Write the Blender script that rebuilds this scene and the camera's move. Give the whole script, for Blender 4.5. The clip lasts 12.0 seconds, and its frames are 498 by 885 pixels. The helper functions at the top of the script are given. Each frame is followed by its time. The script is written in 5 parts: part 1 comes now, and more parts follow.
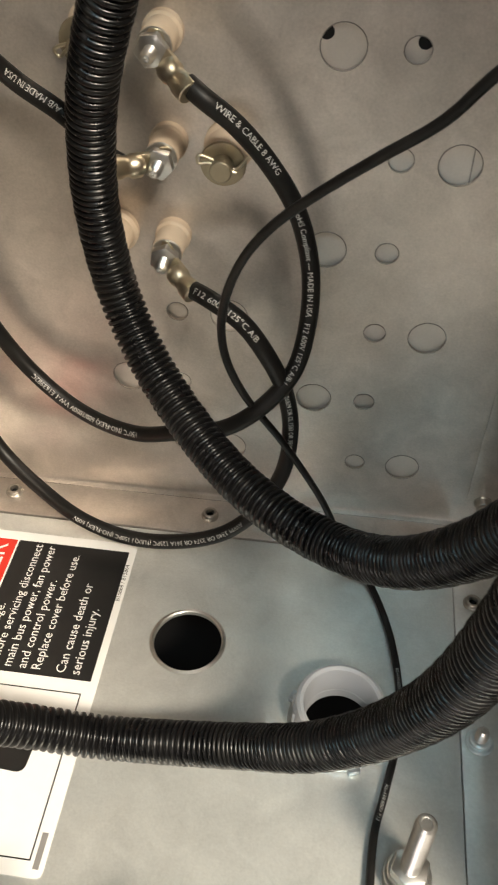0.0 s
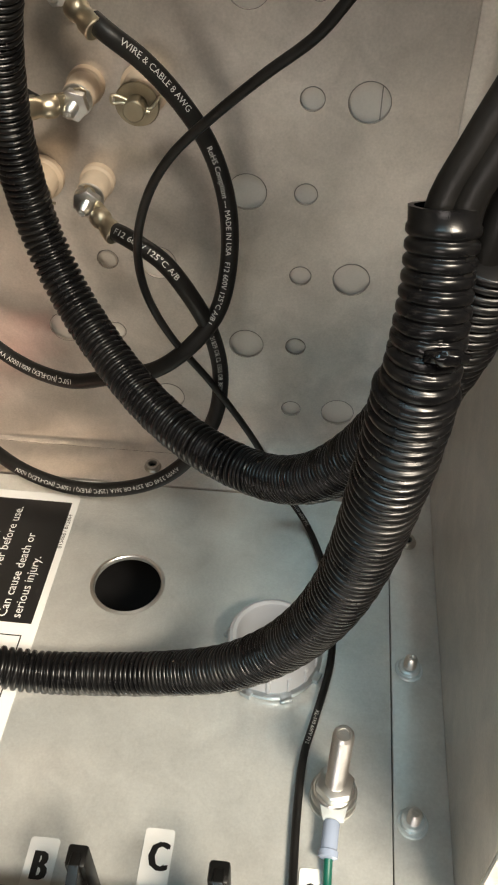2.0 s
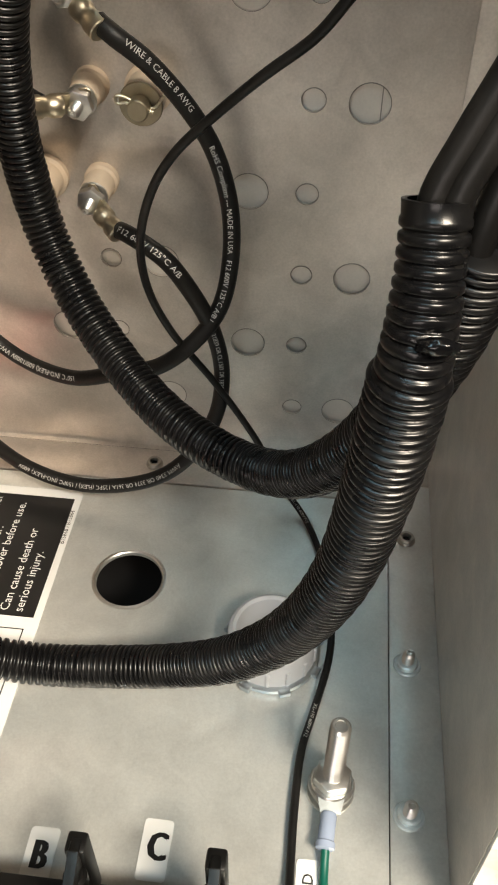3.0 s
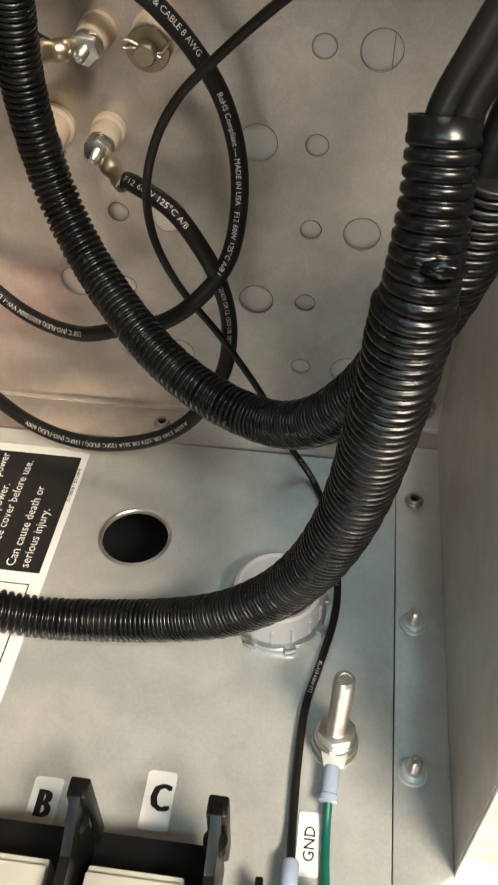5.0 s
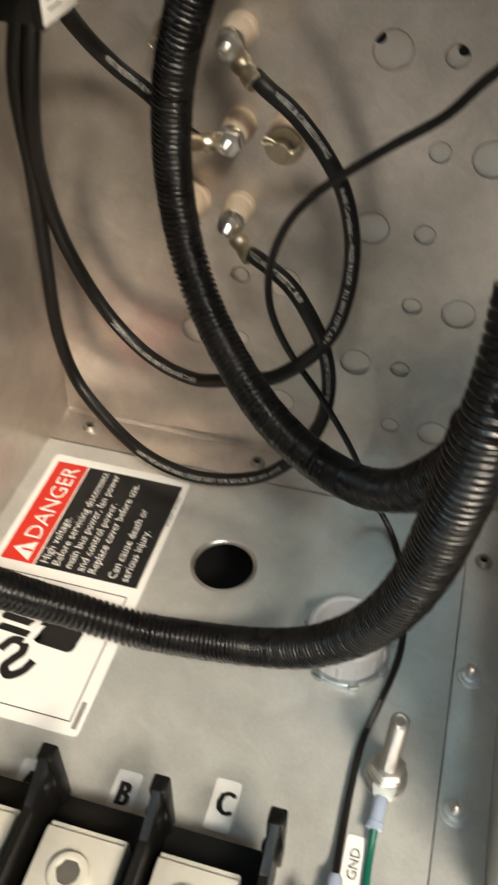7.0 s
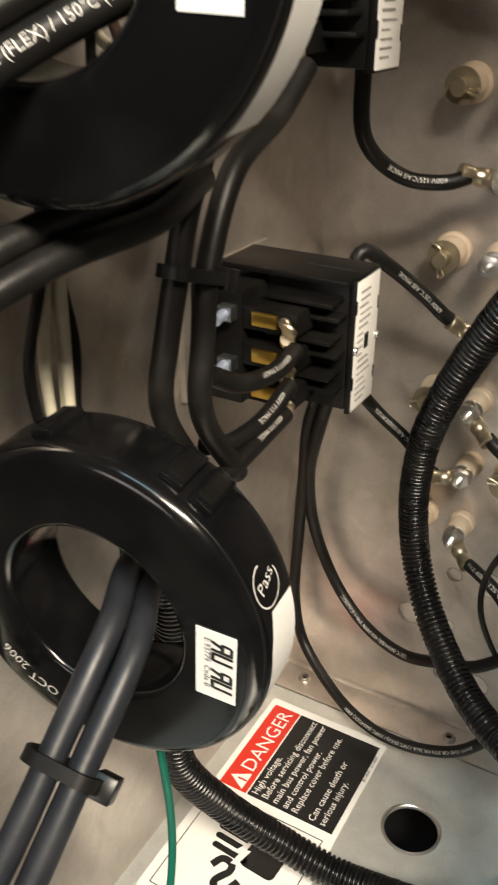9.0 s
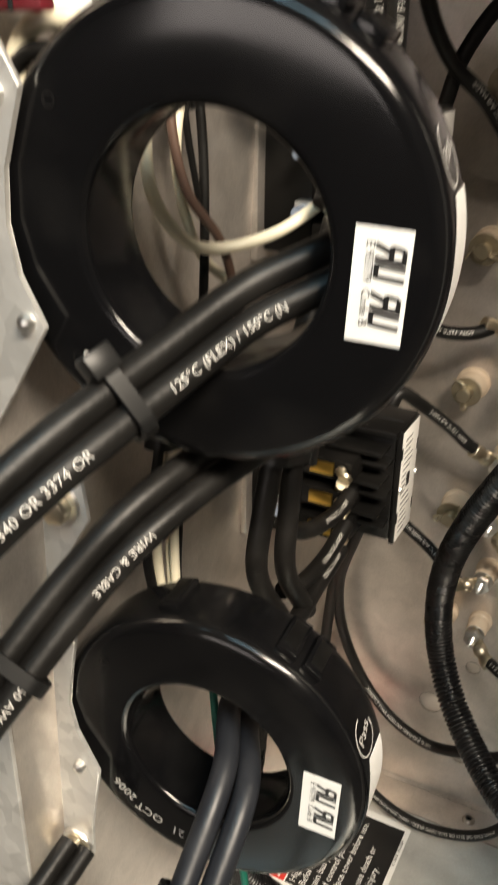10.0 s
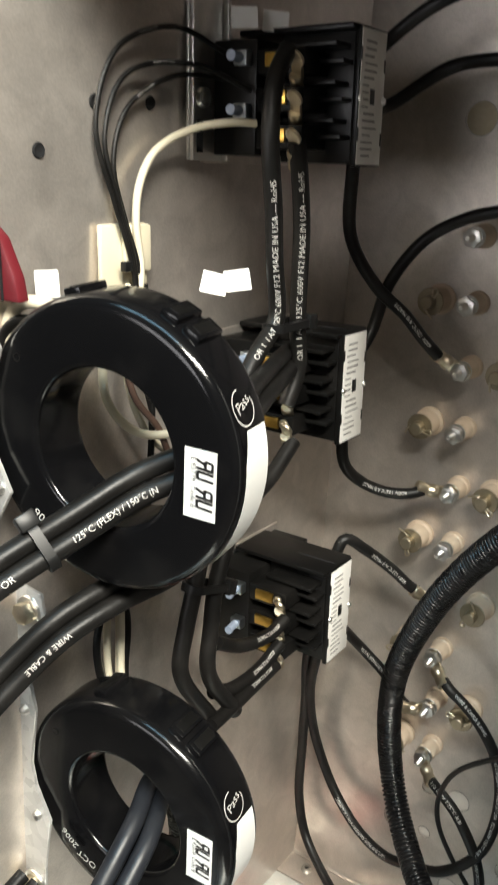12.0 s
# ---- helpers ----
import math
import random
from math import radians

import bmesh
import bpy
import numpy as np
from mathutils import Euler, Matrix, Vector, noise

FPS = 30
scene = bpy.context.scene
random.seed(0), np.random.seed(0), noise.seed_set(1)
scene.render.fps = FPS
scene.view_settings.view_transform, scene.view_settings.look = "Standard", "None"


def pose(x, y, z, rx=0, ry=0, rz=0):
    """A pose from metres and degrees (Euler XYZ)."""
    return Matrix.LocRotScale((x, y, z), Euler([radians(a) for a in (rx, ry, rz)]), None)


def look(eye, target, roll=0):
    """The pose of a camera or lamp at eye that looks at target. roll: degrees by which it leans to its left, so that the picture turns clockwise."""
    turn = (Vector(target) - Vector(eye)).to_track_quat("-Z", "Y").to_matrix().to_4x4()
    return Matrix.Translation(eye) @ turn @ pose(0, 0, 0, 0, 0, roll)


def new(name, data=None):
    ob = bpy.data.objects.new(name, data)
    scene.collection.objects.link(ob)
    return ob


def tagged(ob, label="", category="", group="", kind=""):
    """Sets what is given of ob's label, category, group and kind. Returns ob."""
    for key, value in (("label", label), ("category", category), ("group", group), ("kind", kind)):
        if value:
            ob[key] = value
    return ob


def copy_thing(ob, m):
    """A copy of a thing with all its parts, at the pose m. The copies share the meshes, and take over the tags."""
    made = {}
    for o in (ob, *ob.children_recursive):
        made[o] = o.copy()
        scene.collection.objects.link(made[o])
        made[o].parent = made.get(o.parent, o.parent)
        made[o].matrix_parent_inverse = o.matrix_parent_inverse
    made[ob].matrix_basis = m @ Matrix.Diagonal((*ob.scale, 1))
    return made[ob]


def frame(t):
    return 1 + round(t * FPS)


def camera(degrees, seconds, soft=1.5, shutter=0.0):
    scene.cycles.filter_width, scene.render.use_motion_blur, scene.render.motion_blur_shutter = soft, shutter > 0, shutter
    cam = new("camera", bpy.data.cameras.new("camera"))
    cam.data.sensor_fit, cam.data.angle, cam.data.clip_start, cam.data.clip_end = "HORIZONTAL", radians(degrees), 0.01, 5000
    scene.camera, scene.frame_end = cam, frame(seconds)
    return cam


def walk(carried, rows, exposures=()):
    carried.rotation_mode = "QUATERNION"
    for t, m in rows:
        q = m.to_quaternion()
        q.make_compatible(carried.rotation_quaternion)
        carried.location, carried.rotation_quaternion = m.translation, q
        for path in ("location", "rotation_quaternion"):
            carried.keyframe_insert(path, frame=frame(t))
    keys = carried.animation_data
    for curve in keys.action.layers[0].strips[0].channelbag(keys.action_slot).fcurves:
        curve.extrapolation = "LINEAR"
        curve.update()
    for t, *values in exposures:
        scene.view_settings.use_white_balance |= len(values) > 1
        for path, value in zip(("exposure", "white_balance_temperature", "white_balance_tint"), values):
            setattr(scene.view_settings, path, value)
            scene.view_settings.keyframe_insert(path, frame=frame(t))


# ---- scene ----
cam = camera(32.4, 12.0, soft=2.0, shutter=0.5)
# seconds, eye, yaw to the left, pitch, roll
PATH = [
    (0, (0.0754, -0.2377, 0.3727), 6.81, -43.60, 1.11),
    (0.5, (0.0874, -0.2456, 0.3701), 6.58, -43.67, 0.60),
    (1, (0.0969, -0.2524, 0.3630), 6.13, -43.98, 0.42),
    (1.5, (0.1051, -0.2564, 0.3604), 5.58, -44.06, 0.43),
    (2, (0.1055, -0.2587, 0.3613), 5.62, -44.00, 0.57),
    (2.5, (0.1076, -0.2633, 0.3615), 5.83, -43.72, 0.65),
    (4.5, (0.1071, -0.2657, 0.3637), 6.31, -44.02, 0.64),
    (5, (0.1105, -0.2689, 0.3520), 7.04, -45.17, 0.37),
    (5.5, (0.1150, -0.2750, 0.3539), 8.03, -46.02, 0.13),
    (6, (0.1157, -0.2826, 0.3647), 9.20, -45.94, 0.73),
    (6.5, (0.1152, -0.2864, 0.3801), 11.59, -45.36, 0.64),
    (7, (0.1094, -0.2908, 0.3951), 14.89, -44.03, 0.81),
    (7.2, (0.1048, -0.2943, 0.4065), 17.06, -42.58, 0.19),
    (9, (0.1098, -0.3710, 0.4799), 29.78, -28.17, 0.18),
    (9.5, (0.0933, -0.3898, 0.5011), 31.00, -27.58, 0.88),
    (10, (0.0793, -0.4113, 0.5438), 27.40, -25.40, 0.62),
    (10.5, (0.0926, -0.4290, 0.5747), 25.90, -22.71, 0.25),
    (11, (0.1225, -0.4446, 0.5932), 29.58, -20.82, 0.10),
    (11.5, (0.1688, -0.4560, 0.5924), 31.52, -19.81, 0.38),
    (12, (0.2027, -0.4579, 0.6045), 34.75, -17.73, 1.30),
]
walk(cam, [(t, pose(*eye, 90 + pitch, 0, yaw) @ pose(0, 0, 0, 0, 0, roll)) for t, eye, yaw, pitch, roll in PATH],
     [(0.0, -0.30, 6500, 10), (2.5, -0.30, 6500, 10), (5.5, -0.42, 6500, 10), (7.0, -0.56, 6500, 10), (9.0, -0.48, 6500, 10), (11.0, -0.68, 6400, 10), (11.5, -0.60, 6200, 8), (12.0, -0.25, 5800, 5)])

# ---- world and lamps ----
world = bpy.data.worlds.new("world")
scene.world = world
world.use_nodes = True
bg = world.node_tree.nodes["Background"]
bg.inputs[0].default_value = (0.55, 0.6, 0.7, 1)
bg.inputs[1].default_value = 0.02


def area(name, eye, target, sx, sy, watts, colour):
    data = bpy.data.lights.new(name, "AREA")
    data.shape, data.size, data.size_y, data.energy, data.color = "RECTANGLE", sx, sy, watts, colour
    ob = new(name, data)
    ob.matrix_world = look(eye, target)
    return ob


area("ceiling_tube_warm", (0.92, -1.05, 1.62), (0.0, -0.05, 0.1), 0.75, 0.22, 110.0, (1.0, 0.87, 0.70))
area("ceiling_tube_cool", (0.0, -1.00, 1.62), (0.0, -0.20, 0.0), 1.0, 0.2, 10.0, (0.52, 0.85, 1.0))
# added fill from the front for the back sheet, no such lamp stands there
area("front_fill", (-0.20, -1.95, 0.70), (0.05, 0.1, 0.45), 0.9, 0.4, 10.0, (1.0, 0.89, 0.82))


# ---- materials ----
def material(name, colour, rough=0.5, metal=0.0, grain=0.0, scale=40.0, bump=0.0, colour2=None, stretch=(1, 1, 1), coat=0.0, dirt=0.0, dirt_scale=9.0,
             dirt_colour=(0.1, 0.08, 0.06), spread=0.0, rough_spread=0.12, cells=False, shine=0.5, smudge=0.0):
    m = bpy.data.materials.new(name)
    m.use_nodes = True
    nt = m.node_tree
    n, l = nt.nodes, nt.links
    b = n["Principled BSDF"]
    b.inputs["Roughness"].default_value = rough
    b.inputs["Metallic"].default_value = metal
    b.inputs["Specular IOR Level"].default_value = shine
    if coat:
        b.inputs["Coat Weight"].default_value = coat
        b.inputs["Coat Roughness"].default_value = 0.12
    co = n.new("ShaderNodeTexCoord")
    mp = n.new("ShaderNodeMapping")
    mp.inputs["Scale"].default_value = stretch
    geo = n.new("ShaderNodeNewGeometry")
    l.new(geo.outputs["Position"], mp.inputs["Vector"])
    fine = n.new("ShaderNodeTexVoronoi" if cells else "ShaderNodeTexNoise")
    fine.inputs["Scale"].default_value = scale
    if not cells:
        fine.inputs["Detail"].default_value = 6
    l.new(mp.outputs[0], fine.inputs["Vector"])
    wide = n.new("ShaderNodeTexNoise")
    wide.inputs["Scale"].default_value = dirt_scale
    wide.inputs["Detail"].default_value = 5
    l.new(geo.outputs["Position"], wide.inputs["Vector"])
    mix = n.new("ShaderNodeMix")
    mix.data_type = "RGBA"
    c2 = colour2 or tuple(max(0.0, v * (1 - grain)) for v in colour)
    mix.inputs["A"].default_value, mix.inputs["B"].default_value = (*colour, 1), (*c2, 1)
    l.new(fine.outputs["Color" if cells else "Fac"], mix.inputs["Factor"])
    ramp = n.new("ShaderNodeMapRange")
    ramp.inputs["From Min"].default_value, ramp.inputs["From Max"].default_value = 0.48, 0.75
    ramp.inputs["To Max"].default_value = dirt
    l.new(wide.outputs["Fac"], ramp.inputs["Value"])
    mix2 = n.new("ShaderNodeMix")
    mix2.data_type = "RGBA"
    mix2.inputs["B"].default_value = (*dirt_colour, 1)
    l.new(mix.outputs["Result"], mix2.inputs["A"])
    l.new(ramp.outputs[0], mix2.inputs["Factor"])
    last = mix2.outputs["Result"]
    if spread:
        info = n.new("ShaderNodeObjectInfo")
        hsv = n.new("ShaderNodeHueSaturation")
        r2 = n.new("ShaderNodeMapRange")
        r2.inputs["To Min"].default_value, r2.inputs["To Max"].default_value = 1 - spread, 1 + spread
        l.new(info.outputs["Random"], r2.inputs["Value"])
        l.new(r2.outputs[0], hsv.inputs["Value"])
        l.new(last, hsv.inputs["Color"])
        last = hsv.outputs[0]
    l.new(last, b.inputs["Base Color"])
    rr = n.new("ShaderNodeMapRange")
    rr.inputs["To Min"].default_value = max(0.03, rough - rough_spread)
    rr.inputs["To Max"].default_value = min(1.0, rough + rough_spread)
    l.new(wide.outputs["Fac"], rr.inputs["Value"])
    l.new(rr.outputs[0], b.inputs["Roughness"])
    if smudge:
        # rubbed patches and fine scratches
        rub = n.new("ShaderNodeTexNoise")
        rub.inputs["Scale"].default_value, rub.inputs["Detail"].default_value, rub.inputs["Distortion"].default_value = 55, 8, 0.8
        l.new(geo.outputs["Position"], rub.inputs["Vector"])
        speck = n.new("ShaderNodeTexNoise")
        speck.inputs["Scale"].default_value, speck.inputs["Detail"].default_value = 900, 3
        l.new(geo.outputs["Position"], speck.inputs["Vector"])
        add = n.new("ShaderNodeMath")
        add.operation = "MULTIPLY_ADD"
        add.inputs[1].default_value = 0.55
        l.new(speck.outputs["Fac"], add.inputs[0])
        l.new(rub.outputs["Fac"], add.inputs[2])
        gain = n.new("ShaderNodeMapRange")
        gain.inputs["From Min"].default_value, gain.inputs["From Max"].default_value = 0.45, 1.1
        gain.inputs["To Min"].default_value, gain.inputs["To Max"].default_value = 1 - smudge, 1 + smudge * 0.6
        l.new(add.outputs[0], gain.inputs["Value"])
        tone = n.new("ShaderNodeHueSaturation")
        l.new(last, tone.inputs["Color"])
        l.new(gain.outputs[0], tone.inputs["Value"])
        l.new(tone.outputs[0], b.inputs["Base Color"])
        both = n.new("ShaderNodeMath")
        both.operation = "MULTIPLY_ADD"
        both.inputs[1].default_value = 0.10
        l.new(rub.outputs["Fac"], both.inputs[0])
        sub = n.new("ShaderNodeMath")
        sub.operation = "SUBTRACT"
        sub.inputs[1].default_value = 0.05
        l.new(rr.outputs[0], sub.inputs[0])
        l.new(sub.outputs[0], both.inputs[2])
        l.new(both.outputs[0], b.inputs["Roughness"])
    if bump:
        bp = n.new("ShaderNodeBump")
        bp.inputs["Strength"].default_value = bump
        bp.inputs["Distance"].default_value = 0.001
        l.new(fine.outputs["Distance" if cells else "Fac"], bp.inputs["Height"])
        l.new(bp.outputs[0], b.inputs["Normal"])
    return m


M = {}
M["sheet"] = material("galvanised_sheet", (0.69, 0.635, 0.58), 0.36, 0.80, grain=0.14, scale=520, bump=0.07, dirt=0.35, dirt_scale=11, dirt_colour=(0.46, 0.40, 0.34), rough_spread=0.06, smudge=0.22)
M["floor_sheet"] = material("galvanised_base_sheet", (0.70, 0.715, 0.69), 0.34, 0.55, grain=0.16, scale=460, bump=0.09, dirt=0.12, dirt_scale=14, dirt_colour=(0.42, 0.38, 0.33), rough_spread=0.04, smudge=0.15)
M["backing"] = material("light_sheet", (0.72, 0.665, 0.60), 0.34, 0.35, grain=0.08, scale=90, smudge=0.1)
M["pale_zinc"] = material("pale_zinc", (0.68, 0.73, 0.73), 0.42, 0.45, grain=0.15, scale=300, bump=0.05, dirt=0.2, dirt_scale=150)
M["dull_steel"] = material("dull_steel", (0.46, 0.43, 0.38), 0.4, 0.9, grain=0.2, scale=300, bump=0.05)
M["bracket"] = material("zinc_bracket", (0.76, 0.75, 0.72), 0.38, 0.55, grain=0.30, scale=150, bump=0.03, dirt=0.25, dirt_scale=40, cells=True)
M["edge"] = material("raw_edge", (0.35, 0.33, 0.3), 0.45, 0.9, grain=0.3, scale=300)
M["loom"] = material("black_loom", (0.0045, 0.0045, 0.005), 0.28, 0.0, grain=0.3, scale=200, bump=0.04, dirt=0.3, dirt_scale=60, dirt_colour=(0.018, 0.017, 0.015), shine=0.34)
M["jacket"] = material("black_cable_jacket", (0.008, 0.0075, 0.007), 0.42, 0.0, grain=0.35, scale=500, bump=0.12, dirt=0.4, dirt_scale=50, dirt_colour=(0.024, 0.022, 0.02), shine=0.3)
M["jacket_grey"] = material("dark_grey_cable_jacket", (0.015, 0.017, 0.022), 0.42, 0.0, grain=0.3, scale=400, bump=0.1, dirt=0.3, dirt_scale=50, dirt_colour=(0.045, 0.046, 0.05), shine=0.4)
M["print"] = material("pale_ink", (0.70, 0.68, 0.64), 0.6, 0.0, grain=0.5, scale=900)
M["brass"] = material("tinned_brass", (0.74, 0.66, 0.50), 0.34, 1.0, grain=0.2, scale=300, bump=0.08, dirt=0.35, dirt_scale=120, dirt_colour=(0.45, 0.38, 0.3))
M["dull_brass"] = material("dull_brass", (0.44, 0.38, 0.27), 0.42, 0.9, grain=0.25, scale=300, bump=0.06)
M["gold"] = material("yellow_brass", (0.85, 0.55, 0.12), 0.3, 1.0, grain=0.2, scale=300, bump=0.05)
M["steel"] = material("plated_steel", (0.82, 0.81, 0.78), 0.33, 1.0, grain=0.15, scale=500, bump=0.06, dirt=0.2, dirt_scale=150, dirt_colour=(0.4, 0.37, 0.33))
M["ceramic"] = material("ivory_ceramic", (0.64, 0.52, 0.39), 0.55, 0.0, grain=0.12, scale=220, bump=0.05, dirt=0.35, dirt_scale=70, dirt_colour=(0.45, 0.34, 0.25))
M["bakelite"] = material("black_moulding", (0.006, 0.0058, 0.0055), 0.34, 0.0, grain=0.3, scale=200, bump=0.05, dirt=0.3, dirt_scale=40, dirt_colour=(0.02, 0.018, 0.016), shine=0.25)
M["gloss"] = material("glossy_black_resin", (0.004, 0.004, 0.0045), 0.16, 0.0, grain=0.2, scale=120, bump=0.015, dirt=0.3, dirt_scale=30, dirt_colour=(0.02, 0.019, 0.018), rough_spread=0.08, shine=0.34)
M["nylon"] = material("black_nylon", (0.008, 0.008, 0.008), 0.35, 0.0, grain=0.2, scale=300, shine=0.32)
M["white"] = material("white_label", (0.80, 0.80, 0.78), 0.35, 0.0, grain=0.04, scale=150, dirt=0.1, dirt_scale=60, dirt_colour=(0.6, 0.58, 0.54))
M["plate_label"] = material("grey_white_label", (0.80, 0.78, 0.74), 0.4, 0.0, grain=0.1, scale=150, dirt=0.2, dirt_scale=90, dirt_colour=(0.45, 0.42, 0.38))
M["red"] = material("red_label_ink", (0.62, 0.035, 0.02), 0.35, 0.0, grain=0.08, scale=120)
M["ink"] = material("black_label_ink", (0.012, 0.012, 0.012), 0.35, 0.0, grain=0.2, scale=150)
M["faint"] = material("grey_label_ink", (0.25, 0.24, 0.23), 0.5, 0.0, grain=0.2, scale=150)
M["hub"] = material("white_plastic_bushing", (0.50, 0.52, 0.55), 0.4, 0.0, grain=0.05, scale=150, bump=0.03, dirt=0.2, dirt_scale=60, dirt_colour=(0.5, 0.49, 0.47))
M["zinc"] = material("bright_zinc", (0.62, 0.68, 0.72), 0.3, 1.0, grain=0.15, scale=300, bump=0.04)
M["alu"] = material("tin_plated_lug", (0.86, 0.83, 0.73), 0.34, 0.45, grain=0.12, scale=(160), bump=0.08, dirt=0.2, dirt_scale=60, dirt_colour=(0.55, 0.5, 0.4))
M["blue"] = material("pale_blue_sleeve", (0.32, 0.38, 0.50), 0.22, 0.0, grain=0.1, scale=100)
M["green"] = material("green_wire", (0.0, 0.105, 0.07), 0.4, 0.0, grain=0.15, scale=200)
M["wire_white"] = material("cream_wire", (0.74, 0.68, 0.52), 0.4, 0.0, grain=0.08, scale=200)
M["wire_brown"] = material("brown_wire", (0.10, 0.06, 0.045), 0.4, 0.0, grain=0.1, scale=200)
M["cream"] = material("cream_plastic", (0.70, 0.64, 0.48), 0.45, 0.0, grain=0.06, scale=120)
# near-black in place of the shade inside holes and slots, also one dark seam
M["dark"] = material("hole_shade_and_seam_black", (0.004, 0.004, 0.005), 0.9, 0.0, grain=0.2, scale=20)
M["room"] = material("room_paint", (0.14, 0.13, 0.12), 0.8, 0.0, grain=0.08, scale=3)
M["red_cover"] = material("red_plastic", (0.13, 0.012, 0.018), 0.4, 0.0, grain=0.08, scale=60)


# ---- helpers of this scene ----
def finish(bm, smooth=True, angle=35):
    bmesh.ops.recalc_face_normals(bm, faces=bm.faces)
    lim = radians(angle)
    for f in bm.faces:
        f.smooth = smooth
    for e in bm.edges:
        e.smooth = smooth and len(e.link_faces) == 2 and e.calc_face_angle(0) < lim
    return bm


def part(name, bm, mat, parent=None, label="", at=None):
    """Links a bmesh as one mesh object under a thing or a part. Its places are local to the parent."""
    me = bpy.data.meshes.new(name)
    bm.to_mesh(me)
    bm.free()
    me.materials.append(M[mat])
    ob = new(name, me)
    if parent is not None:
        ob.parent = parent
    if at is not None:
        ob.matrix_basis = at
    if label:
        tagged(ob, label)
    return ob


def thing(name, label, category, at=None, group="", kind=""):
    ob = new(name)
    ob.empty_display_size = 0.01
    if at is not None:
        ob.matrix_basis = at if isinstance(at, Matrix) else Matrix.Translation(at)
    return tagged(ob, label, category, group, kind)


def box(x0, x1, y0, y1, z0, z1, bevel=0.0, seg=2, bm=None):
    own = bmesh.new()
    bmesh.ops.create_cube(own, size=1)
    for v in own.verts:
        v.co = Vector(((x0 + x1) / 2 + v.co.x * (x1 - x0), (y0 + y1) / 2 + v.co.y * (y1 - y0), (z0 + z1) / 2 + v.co.z * (z1 - z0)))
    if bevel:
        bmesh.ops.bevel(own, geom=own.edges[:], offset=bevel, segments=seg, profile=0.5, affect="EDGES")
    finish(own)
    return merge(bm, own)


def merge(bm, own, m=None):
    if m is not None:
        bmesh.ops.transform(own, matrix=m, verts=own.verts)
    if bm is None:
        return own
    me = bpy.data.meshes.new("tmp")
    own.to_mesh(me)
    own.free()
    bm.from_mesh(me)
    bpy.data.meshes.remove(me)
    return bm


def lathe(profile, seg=32, bm=None, m=None, closed=False, angle=35):
    """Turns (radius, height) pairs round z."""
    own = bmesh.new()
    rings = []
    for r, z in profile:
        if r < 1e-6:
            rings.append([own.verts.new((0, 0, z))])
        else:
            rings.append([own.verts.new((r * math.cos(2 * math.pi * k / seg), r * math.sin(2 * math.pi * k / seg), z)) for k in range(seg)])
    pairs = list(zip(rings, rings[1:])) + ([(rings[-1], rings[0])] if closed else [])
    for a, b in pairs:
        for k in range(seg):
            j = (k + 1) % seg
            if len(a) == 1 and len(b) > 1:
                own.faces.new((a[0], b[k], b[j]))
            elif len(b) == 1 and len(a) > 1:
                own.faces.new((a[k], b[0], a[j]))
            elif len(a) > 1:
                own.faces.new((a[k], b[k], b[j], a[j]))
    finish(own, True, angle)
    return merge(bm, own, m)


def prism(sides, r, z0, z1, bevel=0.0, bm=None, m=None):
    own = bmesh.new()
    lo = [own.verts.new((r * math.cos(2 * math.pi * k / sides), r * math.sin(2 * math.pi * k / sides), z0)) for k in range(sides)]
    hi = [own.verts.new((v.co.x, v.co.y, z1)) for v in lo]
    own.faces.new(lo[::-1])
    own.faces.new(hi)
    for k in range(sides):
        own.faces.new((lo[k], lo[(k + 1) % sides], hi[(k + 1) % sides], hi[k]))
    if bevel:
        bmesh.ops.bevel(own, geom=own.edges[:], offset=bevel, segments=2, profile=0.5, affect="EDGES")
    finish(own)
    return merge(bm, own, m)


def outline_plate(points, z0, z1, bevel=0.0, bm=None, m=None):
    """An outline in x and y as a plate from z0 to z1."""
    own = bmesh.new()
    lo = [own.verts.new((x, y, z0)) for x, y in points]
    hi = [own.verts.new((x, y, z1)) for x, y in points]
    own.faces.new(lo[::-1])
    own.faces.new(hi)
    k = len(points)
    for a in range(k):
        own.faces.new((lo[a], lo[(a + 1) % k], hi[(a + 1) % k], hi[a]))
    if bevel:
        bmesh.ops.bevel(own, geom=[e for e in own.edges], offset=bevel, segments=2, profile=0.5, affect="EDGES")
    finish(own)
    return merge(bm, own, m)


def rounded(w, h, r, seg=4):
    pts = []
    for cx, cy, a0 in ((w / 2 - r, h / 2 - r, 0), (-w / 2 + r, h / 2 - r, 90), (-w / 2 + r, -h / 2 + r, 180), (w / 2 - r, -h / 2 + r, 270)):
        for k in range(seg + 1):
            a = radians(a0 + 90 * k / seg)
            pts.append((cx + r * math.cos(a), cy + r * math.sin(a)))
    return pts


def frame_z(centre, out, up=(0, 0, 1)):
    """A pose whose z points along out and whose y is as near to up as it can be."""
    z = Vector(out).normalized()
    x = Vector(up).cross(z)
    x = x.normalized() if x.length > 1e-5 else Vector((1, 0, 0))
    y = z.cross(x)
    return Matrix(((x.x, y.x, z.x, centre[0]), (x.y, y.y, z.y, centre[1]), (x.z, y.z, z.z, centre[2]), (0, 0, 0, 1)))


